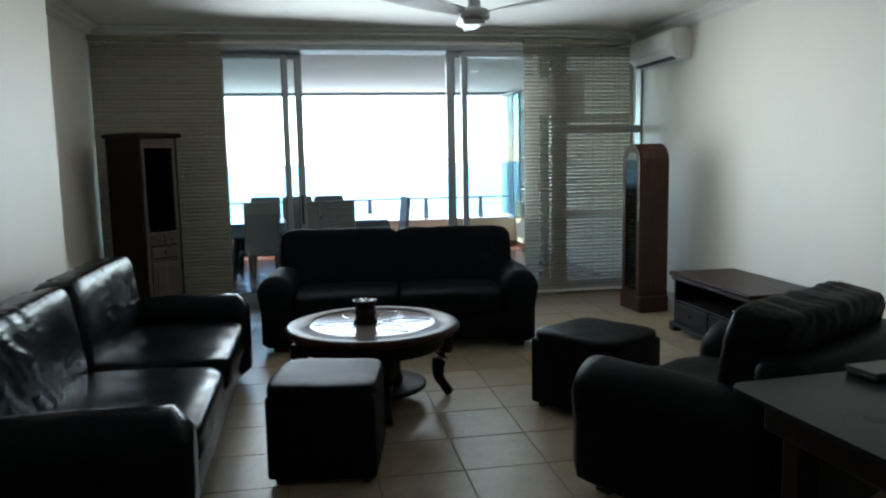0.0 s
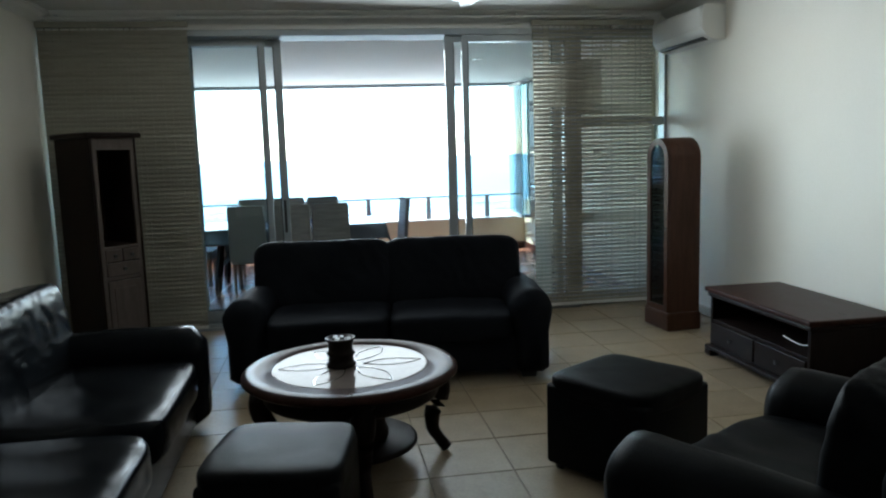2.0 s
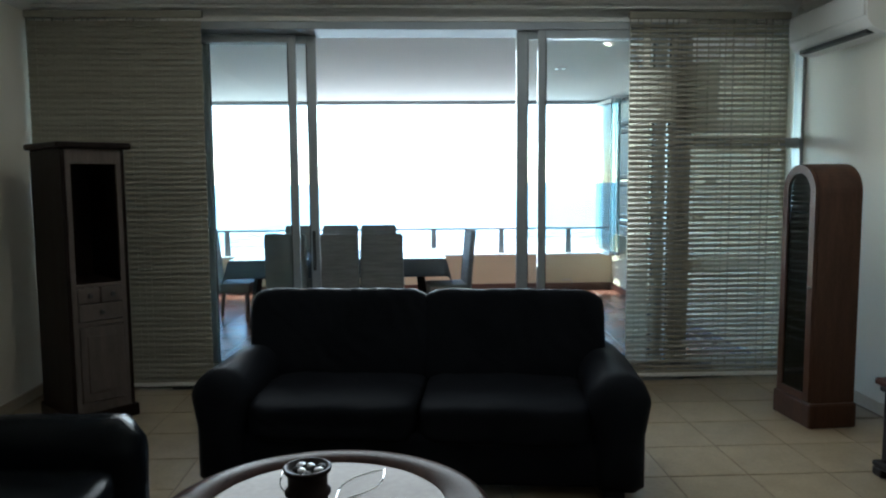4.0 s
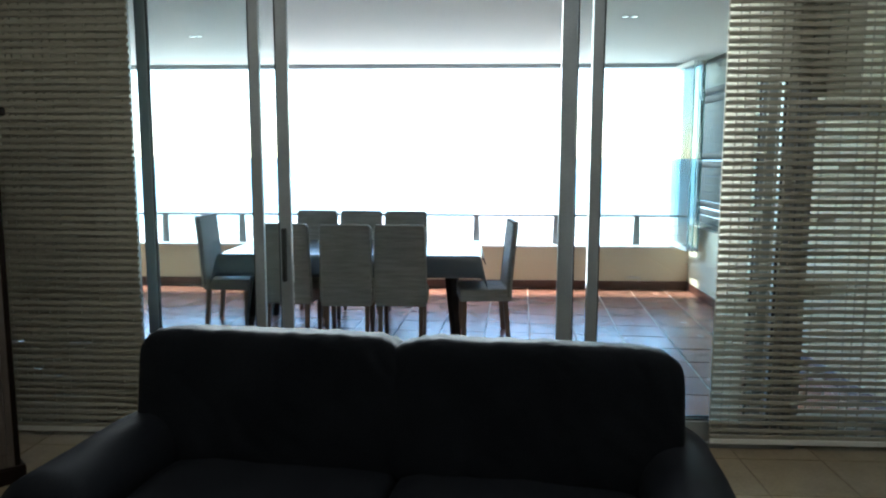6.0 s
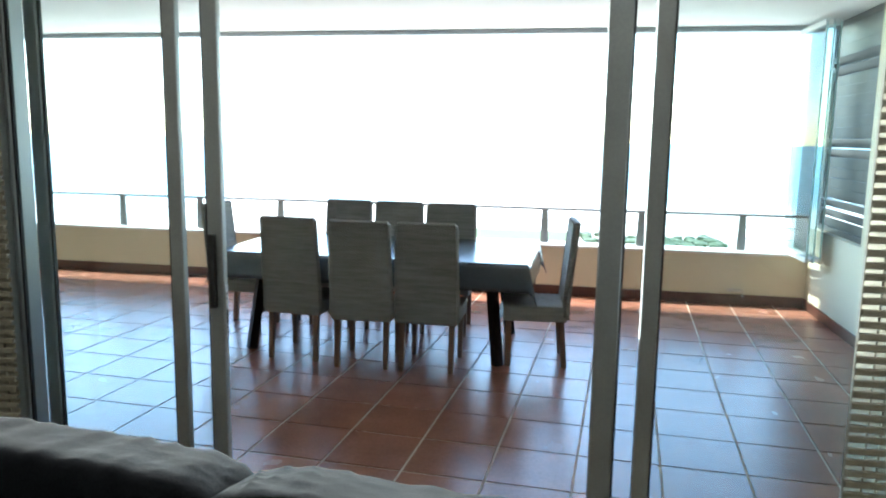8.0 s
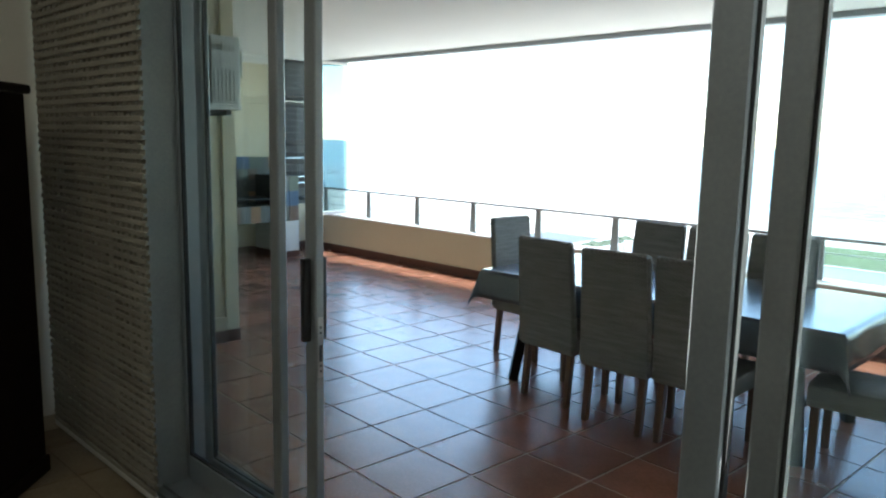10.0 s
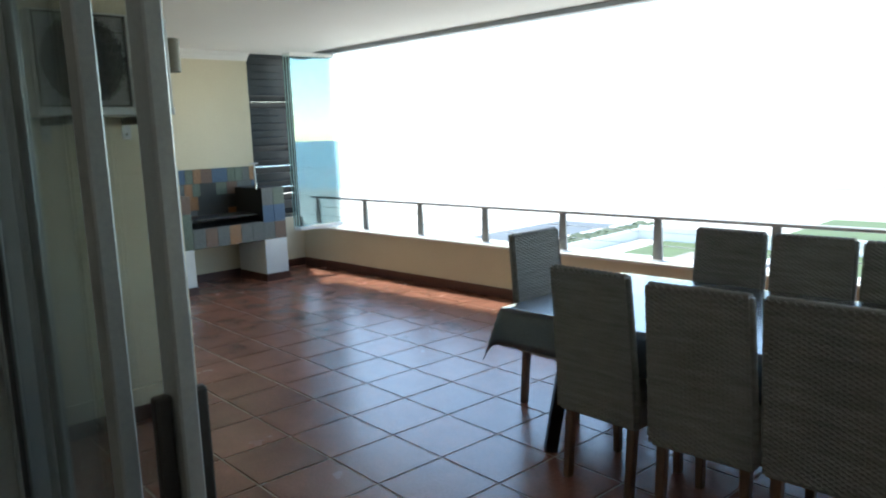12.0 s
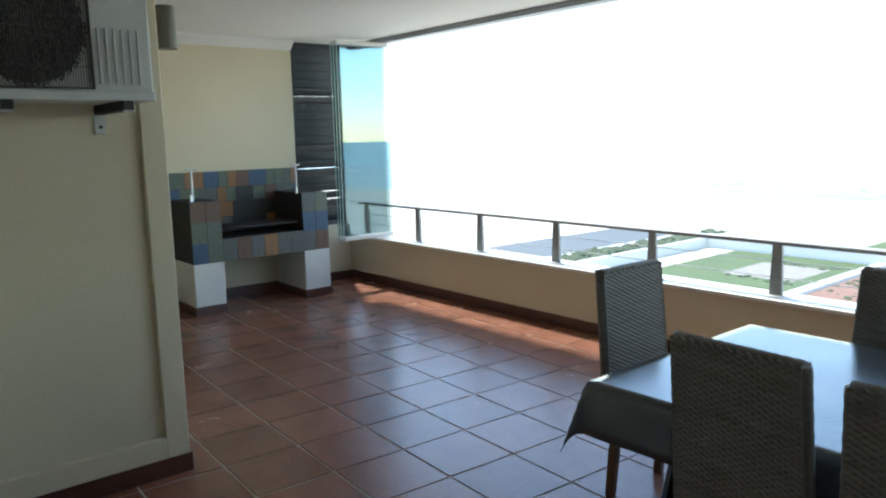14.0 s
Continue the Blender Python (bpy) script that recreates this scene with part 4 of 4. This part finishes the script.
# the back's edge is a thick rolled weave
pts = []
for i in range(25):
    z = 0.38 + 0.655 * i / 24
    pts.append((-0.215 + 0.012 * (i / 24), back_y(z), z))
edge = tube(pts, [0.016 + 0.002 * (i % 2) for i in range(25)], 8)
tube([(-p[0], p[1], p[2]) for p in pts], [0.016 + 0.002 * (i % 2) for i in range(25)], 8, edge)
tube([(-0.203 + 0.406 * i / 24, back_y(1.035), 1.035) for i in range(25)], [0.017 + 0.003 * (i % 2) for i in range(25)], 8, edge)
part("rolled_edge", edge, RATTAN, chair, smooth=True)
st = bmesh.new()
N = 20
def seat_z(i, j):
    return 0.455 + 0.0035 * (1 if (i + j) % 2 else -1) - 0.008 * math.sin(math.pi * i / N) * math.sin(math.pi * j / N)
g = [[st.verts.new((-0.215 + 0.43 * i / N, -0.01 + 0.45 * j / N, seat_z(i, j))) for i in range(N + 1)] for j in range(N + 1)]
for j in range(N):
    for i in range(N):
        st.faces.new((g[j][i], g[j][i + 1], g[j + 1][i + 1], g[j + 1][i]))
join(st, box(-0.215, 0.215, -0.01, 0.44, 0.34, 0.447, 0.008, 1))
part("seat", st, RATTAN, chair)
for x in (-0.175, 0.175):
    for y, back in ((0.03, -0.03), (0.40, 0.0)):
        b = box(-0.021, 0.021, -0.021, 0.021, 0.0, 0.345, 0.004, 1)
        for v in b.verts:
            f = 1 - v.co.z / 0.345
            v.co.y += back * f
            v.co.x *= 1 - 0.2 * f
        part("leg", moved(b, pose(x, y, 0)), WOOD_LEG, chair)
for x, y, a in ((-0.845, 2.29, 2), (-1.385, 2.37, -4), (-1.42, 3.76, 176), (-0.945, 3.73, 181), (-0.47, 3.70, 183), (-2.335, 3.19, -93), (0.54, 2.80, 96)):
    copy_thing(chair, pose(x, y, ZB, 0, 0, a))

TX0, TX1, TY0, TY1, TZ = -2.02, 0.31, 2.42, 3.60, 0.665
tb = thing("dining_table", "wooden dining table with splayed legs under a cloth", "table", pose((TX0 + TX1) / 2, (TY0 + TY1) / 2, ZB))
hx, hy, hz = (TX1 - TX0) / 2 - 0.02, (TY1 - TY0) / 2 - 0.02, TZ - ZB
part("tabletop", box(-hx, hx, -hy, hy, hz - 0.045, hz - 0.012, 0.004, 1), WOOD_LEG, tb)
part("apron", box(-hx + 0.12, hx - 0.12, -hy + 0.12, hy - 0.12, hz - 0.12, hz - 0.045), WOOD_LEG, tb)
for sx in (-1, 1):
    for sy in (-1, 1):
        b = tube([(sx * (hx - 0.28), sy * (hy - 0.22), hz - 0.045), (sx * (hx - 0.20), sy * (hy - 0.12), 0.0)], 0.045, 4)
        part("leg", b, WOOD_DARK, tb)
    part("stretcher", tube([(sx * (hx - 0.24), -(hy - 0.17), 0.28), (sx * (hx - 0.24), hy - 0.17, 0.28)], 0.028, 4), WOOD_DARK, tb)

# tablecloth: flat on the top, hanging over with folds and a pointed corner
cl = bmesh.new()
NXc, NYc = 78, 46
drop = 0.20
gx = [(-hx - 0.015 - drop) + (2 * hx + 0.03 + 2 * drop) * i / NXc for i in range(NXc + 1)]
gy = [(-hy - 0.015 - drop) + (2 * hy + 0.03 + 2 * drop) * j / NYc for j in range(NYc + 1)]
grid = []
for y in gy:
    row = []
    for x in gx:
        ox, oy = max(0, abs(x) - hx - 0.015), max(0, abs(y) - hy - 0.015)
        o = math.hypot(ox, oy) if ox and oy else max(ox, oy)
        px = math.copysign(min(abs(x), hx + 0.015), x)
        py = math.copysign(min(abs(y), hy + 0.015), y)
        fold = 0.010 * math.sin(x * 15 + 2) * math.sin(y * 13 + 1) * (o / drop)
        flare = 0.10 * o + fold
        if ox and oy:
            k = 0.16 * min(ox, oy)
            px += math.copysign(ox * 0.16 + k, x)
            py += math.copysign(oy * 0.16 + k, y)
        elif ox:
            px += math.copysign(flare, x)
        elif oy:
            py += math.copysign(flare, y)
        row.append(cl.verts.new((px, py, hz - o * 0.96 + 0.0015 * noise.noise(Vector((x * 4, y * 4, 0))))))
    grid.append(row)
for j in range(NYc):
    for i in range(NXc):
        cl.faces.new((grid[j][i], grid[j][i + 1], grid[j + 1][i + 1], grid[j + 1][i]))
cloth = tagged(mesh_object("tablecloth", cl, CLOTH, True), "dark blue oilcloth hanging over the table edges", "tablecloth")
cloth.matrix_world = pose((TX0 + TX1) / 2, (TY0 + TY1) / 2, ZB)
so = cloth.modifiers.new("thickness", 'SOLIDIFY')
so.thickness, so.offset = 0.003, -1

ash = thing("ashtray", "small dark blue glazed ashtray on the tablecloth", "ashtray", pose(-0.62, 3.02, TZ + 0.003))
part("bowl", lathe([(0.035, 0), (0.045, 0.004), (0.05, 0.03), (0.044, 0.03), (0.038, 0.008)], 24), GLAZE, ash, smooth=True)

# ---- built-in barbecue at the balcony's end ----
BF = -7.15     # its front
bb = thing("barbecue", "built-in barbecue with slate tile cladding on white piers", "barbecue", pose(BF, 0, ZB))
Z0 = -ZB
piers = []
for y0, y1, ztop in ((2.98, 3.28, 0.99), (4.16, 4.46, 1.01)):
    part("pier", box(-0.62, 0.0, y0, y1, 0.0, 0.50, 0.004, 1), PIERWHITE, bb)
    part("pier_skirting", box(-0.60, 0.012, y0 - 0.012, y1 + 0.012, 0.0, 0.09, 0.003, 1), SKIRT_OUT, bb)
    part("upper_pier", box(-0.62, -0.012, y0 + 0.005, y1 - 0.005, 0.50, ztop - ZB - 0.005), SOOT, bb)
part("hearth", box(-0.62, -0.012, 3.28, 4.16, 0.50, 0.72), SOOT, bb)
part("fire_back", box(-0.646, -0.622, 2.98, 4.46, 0.72, 1.34), SOOT, bb)
part("grid_rack", box(-0.50, -0.08, 3.40, 4.14, 0.80, 0.815), SOOT, bb)

# cast pipe handles of the barbecue's grid winch
for y in (3.10, 4.22):
    tp = thing("grill_winch", "steel winch handle for the barbecue grid", "winch", pose(BF - 0.22, y, ZB + 1.09))
    part("post", tube([(0, 0, 0), (0, 0, 0.30)], 0.012, 8), STEEL, tp)
    part("crossbar", tube([(0, -0.05, 0.30), (0, 0.05, 0.30)], 0.010, 8), STEEL, tp)
    part("spout", tube([(0.0, -0.01, 0.02), (0.05, -0.03, 0.06), (0.09, -0.05, 0.06), (0.11, -0.06, 0.0)], 0.012, 8), CHROME, tp)

# ---- outdoor air conditioning unit ----
ou = thing("outdoor_unit", "grey outdoor air conditioning unit with dirty grille on wall brackets", "air conditioner", pose(AX + 0.10, 1.15, 1.735) @ Matrix.Diagonal((1, 0.85, 0.90, 1)))
OW, OD, OH = 0.41, 0.30, 0.56
part("casing", box(0, OD, -OW, OW, 0, OH, 0.012, 2), OUTMETAL, ou)
part("base_rail", box(0.01, OD + 0.006, -OW - 0.002, OW + 0.002, -0.012, 0.03, 0.004, 1), OUTMETAL, ou)
part("fan_recess", moved(lathe([(0.02, 0), (0.235, 0), (0.235, 0.004), (0.02, 0.004)], 48), pose(OD + 0.0005, -0.13, 0.29, 0, 90, 0)), SOOT, ou)
gr = bmesh.new()
for i in range(44):
    y = -0.385 + i * 0.0118
    tube([(OD + 0.016, y, 0.045), (OD + 0.016, y, 0.535)], 0.0021, 4, gr)
for z in (0.13, 0.29, 0.45):
    tube([(OD + 0.013, -0.385, z), (OD + 0.013, 0.125, z)], 0.0022, 4, gr)
part("grille", gr, WIRE, ou, "dull vertical wire bars")
rnd = random.Random(31)
dirt = bmesh.new()
for k in range(2600):
    a, r = rnd.uniform(0, 2 * math.pi), 0.25 * rnd.random() ** 0.4
    cy, cz, h = -0.13 + r * math.cos(a) * 0.98, 0.29 + r * math.sin(a), rnd.uniform(0.002, 0.009)
    if -0.38 < cy < 0.12 and 0.04 < cz < 0.54:
        tilt = rnd.uniform(0, math.pi)
        dy, dz = 0.0045 * math.cos(tilt), h
        x = OD + rnd.uniform(0.0185, 0.020)
        dirt.faces.new([dirt.verts.new(v) for v in ((x, cy - dy, cz - dz), (x, cy + dy, cz - dz * 0.4), (x, cy + dy * 0.6, cz + dz), (x, cy - dy * 0.7, cz + dz * 0.7))])
tagged(part("dirt", dirt, SOOT, ou, "matted black dirt on the grille"), kind="stuff")
gf = box(OD, OD + 0.02, -0.392, -0.384, 0.035, 0.545)
box(OD, OD + 0.02, 0.124, 0.132, 0.035, 0.545, bm=gf)
box(OD, OD + 0.02, -0.384, 0.124, 0.035, 0.043, bm=gf)
box(OD, OD + 0.02, -0.384, 0.124, 0.537, 0.545, bm=gf)
part("grille_frame", gf, BLACKPL, ou)
for k in range(3):
    b = box(-0.004, 0.004, 0.02, 0.20, -0.05, 0.05, 0.003, 1)
    part("fan_blade", moved(b, pose(OD + 0.009, -0.13, 0.29, 120 * k, 0, 0)), BLACKPL, ou)
for i in range(6):
    y = 0.165 + i * 0.036
    part("vent_rib", tube([(OD + 0.003, y, 0.06), (OD + 0.003, y, 0.30)], 0.006, 6), OUTMETAL, ou)
    part("vent_rib", tube([(OD + 0.003, y, 0.44), (OD + 0.003, y, 0.50)], 0.006, 6), OUTMETAL, ou)
for z in (0.10, 0.20):
    part("valve", tube([(0.15, OW, z), (0.15, OW + 0.05, z)], 0.013, 8), STEEL, ou)
for y in (-0.24, 0.27):
    part("bracket", box(-0.098, OD + 0.035, y - 0.025, y + 0.025, -0.060, -0.013, 0.004, 1), BLACKPL, ou)
    part("bracket_rim", box(OD + 0.035, OD + 0.038, y - 0.028, y + 0.028, -0.064, -0.055), STEEL, ou, "bright cut end of the bracket")
    part("bracket_plate", box(-0.098, -0.09, y - 0.030, y + 0.030, -0.155, -0.062, 0.003, 1), STEEL, ou)
    part("bolt", tube([(-0.091, y, -0.12), (-0.082, y, -0.12)], 0.009, 8), BLACKPL, ou)

wlamp = thing("wall_lamp", "grey cylinder wall lamp on the wall corner", "wall lamp", pose(AX - 0.10, AY + 0.085, 2.0))
part("shade", lathe([(0.0, 0), (0.05, 0.0), (0.052, 0.002), (0.052, 0.20), (0.05, 0.202), (0.0, 0.202)][1:5], 28), LAMPMETAL, wlamp, smooth=False)
part("arm", box(-0.02, 0.02, -0.083, -0.045, 0.08, 0.12), STEEL, wlamp)

vlv = thing("drain_spout", "small pipe spout at the parapet base", "pipe", pose(2.2, YP - 0.02, ZB + 0.12))
part("pipe", tube([(-0.10, -0.03, 0.03), (0.05, -0.03, 0.03), (0.05, -0.03, -0.03)], 0.012, 8), STEEL, vlv)
part("clip", box(-0.06, -0.03, -0.03, 0.006, 0.02, 0.04), STEEL, vlv)

# ---- the shore below ----
GZ = -24.0
shore = extrude_profile([(-700, 5.9), (3000, 5.9), (3000, 420), (0, 300), (-340, 205), (-700, 60)], 0, 2)
moved(shore, Matrix(((1, 0, 0, 0), (0, 0, 1, 0), (0, -1, 0, GZ), (0, 0, 0, 1))))
structure("ground", shore, SAND, "pale sandy shore far below")
structure("water", box(-4900, 4900, 5.9, 4950, GZ - 2.5, GZ - 0.5), SEA, "turquoise sea reaching the horizon")
# foam lines of the breakers
foam = bmesh.new()
rnd = random.Random(11)
for k in range(7):
    y = 303 + k * 14
    for i in range(60):
        x = -600 + i * 22 + rnd.uniform(-6, 6)
        w = rnd.uniform(10, 26)
        join(foam, box(x, x + w, y + 4 * math.sin(i * 0.7 + k), y + 4 * math.sin(i * 0.7 + k) + rnd.uniform(2, 6), GZ - 0.5, GZ - 0.35))
tagged(structure("water_foam", foam, PIERWHITE, "white foam of the breakers"), kind="stuff")
for i, (x0, x1, y0, y1, mt, nm, lb) in enumerate((
        (-122, -101, 104, 167, ROOFGREY, "roof_ground", "dark grey flat roof below"),
        (-79.5, -53, 112, 147, LAWN, "lawn", "green mown lawn between white walls"),
        (-68.5, -56, 122, 137, PAVE, "pavement", "pale worn patch of paving in the lawn"),
        (-98, -88.3, 104, 167, LAWN, "verge", "green verge full of shrubs"),
        (-50, -42.5, 112, 146, BED, "flower_bed", "reddish planted bed beside the lawn"),
        (-42, 40, 112, 147, LAWN, "lawn", "green mown lawn"), (-62, 0, 166, 200, LAWN, "lawn", "green lawn towards the beach"), (-62, 0, 158, 163, PAVE, "pavement", "pale paved path along the lawn"), (-150, 60, 96, 103, PAVE, "road", "pale paved path"))):
    structure(nm, box(x0, x1, y0, y1, GZ, GZ + 0.25 + 0.02 * i), mt, lb)
for x0, x1, y0, y1, h in ((-100.3, -98.6, 104, 167, 1.0), (-88.2, -87.4, 104, 162, 2.2), (-87.4, 45, 149, 149.8, 3.0), (-52.4, -50.6, 112, 149, 0.7), (-52.4, 45, 109, 110.2, 0.7)):
    structure("wall_garden", box(x0, x1, y0, y1, GZ, GZ + h), PIERWHITE, "low white garden wall")
bush = bmesh.new()
for k in range(640):
    where = rnd.random()
    if where < 0.6:
        cx, cy = rnd.uniform(-98, -89.5), rnd.uniform(104, 167)
    elif where < 0.72:
        cx, cy = rnd.uniform(-68, -55), rnd.choice((121, 138)) + rnd.uniform(-1.5, 1.5)
    elif where < 0.88:
        cx, cy = rnd.uniform(-86, -60), rnd.uniform(150.5, 158)
    else:
        cx, cy = rnd.uniform(-49.5, -43), rnd.uniform(112, 146)
    if k % 5 == 0:
        where, cx, cy = 0.8, rnd.uniform(2, 34), rnd.uniform(158, 196)
    r = rnd.uniform(0.9, 2.1) if where < 0.6 or 0.72 < where < 0.88 else rnd.uniform(0.3, 0.7)
    b = bmesh.new()
    bmesh.ops.create_icosphere(b, subdivisions=1, radius=r)
    for v in b.verts:
        v.co *= 1 + 0.35 * noise.noise(v.co * 1.3 + Vector((k, 0, 0)))
        v.co.z *= 0.6
    join(bush, moved(b, pose(cx, cy, GZ + r * 0.3)))
tagged(structure("shrubs", bush, SHRUB, "low green coastal shrubs"), kind="stuff")

# ---- slate tiles of the barbecue, floor tiles ----
SLATES = [surface("slate tile " + n, a, b, 0.38, 11, 45, 0.5) for n, a, b in (
    ("grey", (0.035, 0.043, 0.042), (0.13, 0.14, 0.135)), ("blue", (0.018, 0.045, 0.095), (0.06, 0.12, 0.21)),
    ("rust", (0.13, 0.055, 0.02), (0.32, 0.165, 0.065)), ("green", (0.03, 0.05, 0.038), (0.15, 0.18, 0.13)), ("brown", (0.06, 0.032, 0.022), (0.17, 0.10, 0.065)))]
rnd = random.Random(21)
slate_meshes = []
for s in SLATES:
    me = bpy.data.meshes.new("slate")
    b = box(0, 0.012, -0.5, 0.5, -0.5, 0.5)
    b.to_mesh(me)
    b.free()
    me.materials.append(s)
    slate_meshes.append(me)


sooted = bpy.data.meshes.new("slate")
b = box(0, 0.012, -0.5, 0.5, -0.5, 0.5)
b.to_mesh(sooted)
b.free()
sooted.materials.append(surface("slate tile blackened by smoke", (0.008, 0.009, 0.009), (0.035, 0.038, 0.036), 0.5, 11, 45, 0.5))


def slate(x, y0, y1, z0, z1, smoked=False):
    ob = new("slate_tile", sooted if smoked else rnd.choice(slate_meshes))
    ob.parent = bb
    g = 0.0035
    m = pose(x + rnd.uniform(-0.002, 0.002), (y0 + y1) / 2, (z0 + z1) / 2) @ Matrix.Diagonal((1, y1 - y0 - g, z1 - z0 - g, 1))
    ob.matrix_basis = m


for y0, y1, ztop in ((2.98, 3.28, 1.09), (4.16, 4.46, 1.11)):
    for r in range(3):
        for c in range(2):
            slate(-0.012, y0 + c * 0.15, y0 + c * 0.15 + 0.15, 0.50 + r * (ztop - 0.5) / 3, 0.50 + (r + 1) * (ztop - 0.5) / 3)
for c in range(6):
    slate(-0.012, 3.28 + c * 0.1467, 3.28 + (c + 1) * 0.1467, 0.50, 0.72)
# the back wall's slates are of uneven widths, in four courses
zz = 0.73
for r, h in enumerate((0.14, 0.16, 0.15, 0.17)):
    y = 2.98
    while y < 4.44:
        wd = min(rnd.choice((0.10, 0.14, 0.16, 0.20)), 4.46 - y)
        if 4.46 - y - wd < 0.05:
            wd = 4.46 - y
        slate(-0.63, y, y + wd, zz, zz + h, r < 3 and 3.72 < y + wd / 2 < 4.16 and rnd.random() < 0.9)
        y += wd
    zz += h


def floor_tiles(parent, name, x0, x1, y0, y1, ax, ay, pitch, z, material, gap, skip=lambda x, y: False, skew=0.0):
    """Square tiles on the lines ax + k * pitch and ay + k * pitch, cut at the edges of the floor."""
    me = bpy.data.meshes.new(name)
    b = box(-0.5, 0.5, -0.5, 0.5, -0.008, 0.0)
    for v in b.verts:
        if v.co.z > -0.004:
            v.co.x *= 0.994
            v.co.y *= 0.994
    b.to_mesh(me)
    b.free()
    me.materials.append(material)
    r = random.Random(pitch)
    wide = 2 if skew else 0
    for i in range(math.floor((x0 - ax) / pitch) - wide, math.ceil((x1 - ax) / pitch) + wide):
        for j in range(math.floor((y0 - ay) / pitch) - wide, math.ceil((y1 - ay) / pitch) + wide):
            if skew:
                p = pose(ax, ay, 0, 0, 0, skew) @ Vector(((i + 0.5) * pitch, (j + 0.5) * pitch, 0))
                if not (x0 - 0.12 < p.x < x1 + 0.12 and y0 - 0.2 < p.y < y1 + 0.15) or skip(p.x, p.y):
                    continue
                ob = new(name, me)
                ob.parent = parent
                ob.matrix_basis = pose(p.x, p.y, z + r.uniform(-0.0006, 0.0006), r.uniform(-0.1, 0.1), r.uniform(-0.1, 0.1), skew) @ Matrix.Diagonal((pitch - gap, pitch - gap, 1, 1))
                continue
            a, c = max(x0, ax + i * pitch), min(x1, ax + (i + 1) * pitch)
            d, e = max(y0, ay + j * pitch), min(y1, ay + (j + 1) * pitch)
            if c - a < 0.03 or e - d < 0.03 or skip((a + c) / 2, (d + e) / 2):
                continue
            ob = new(name, me)
            ob.parent = parent
            ob.matrix_basis = pose((a + c) / 2, (d + e) / 2, z + r.uniform(-0.0006, 0.0006), r.uniform(-0.08, 0.08), r.uniform(-0.08, 0.08)) @ Matrix.Diagonal((c - a - gap, e - d - gap, 1, 1))


floor_tiles(bpy.data.objects["floor"], "floor_tile", XL, XR, YB, 0.10, 0.39, -3.93, 0.41, 0.0, TILE_IN, 0.007, lambda x, y: x < XL2 and y < YJ)
floor_tiles(bpy.data.objects["balcony_floor"], "terracotta_tile", BXL, BXR, 0.30, YP, -3.83, 2.22, 0.414, ZB, TILE_OUT, 0.011, lambda x, y: x < AX - 0.2 and y < AY - 0.2, -3.2)
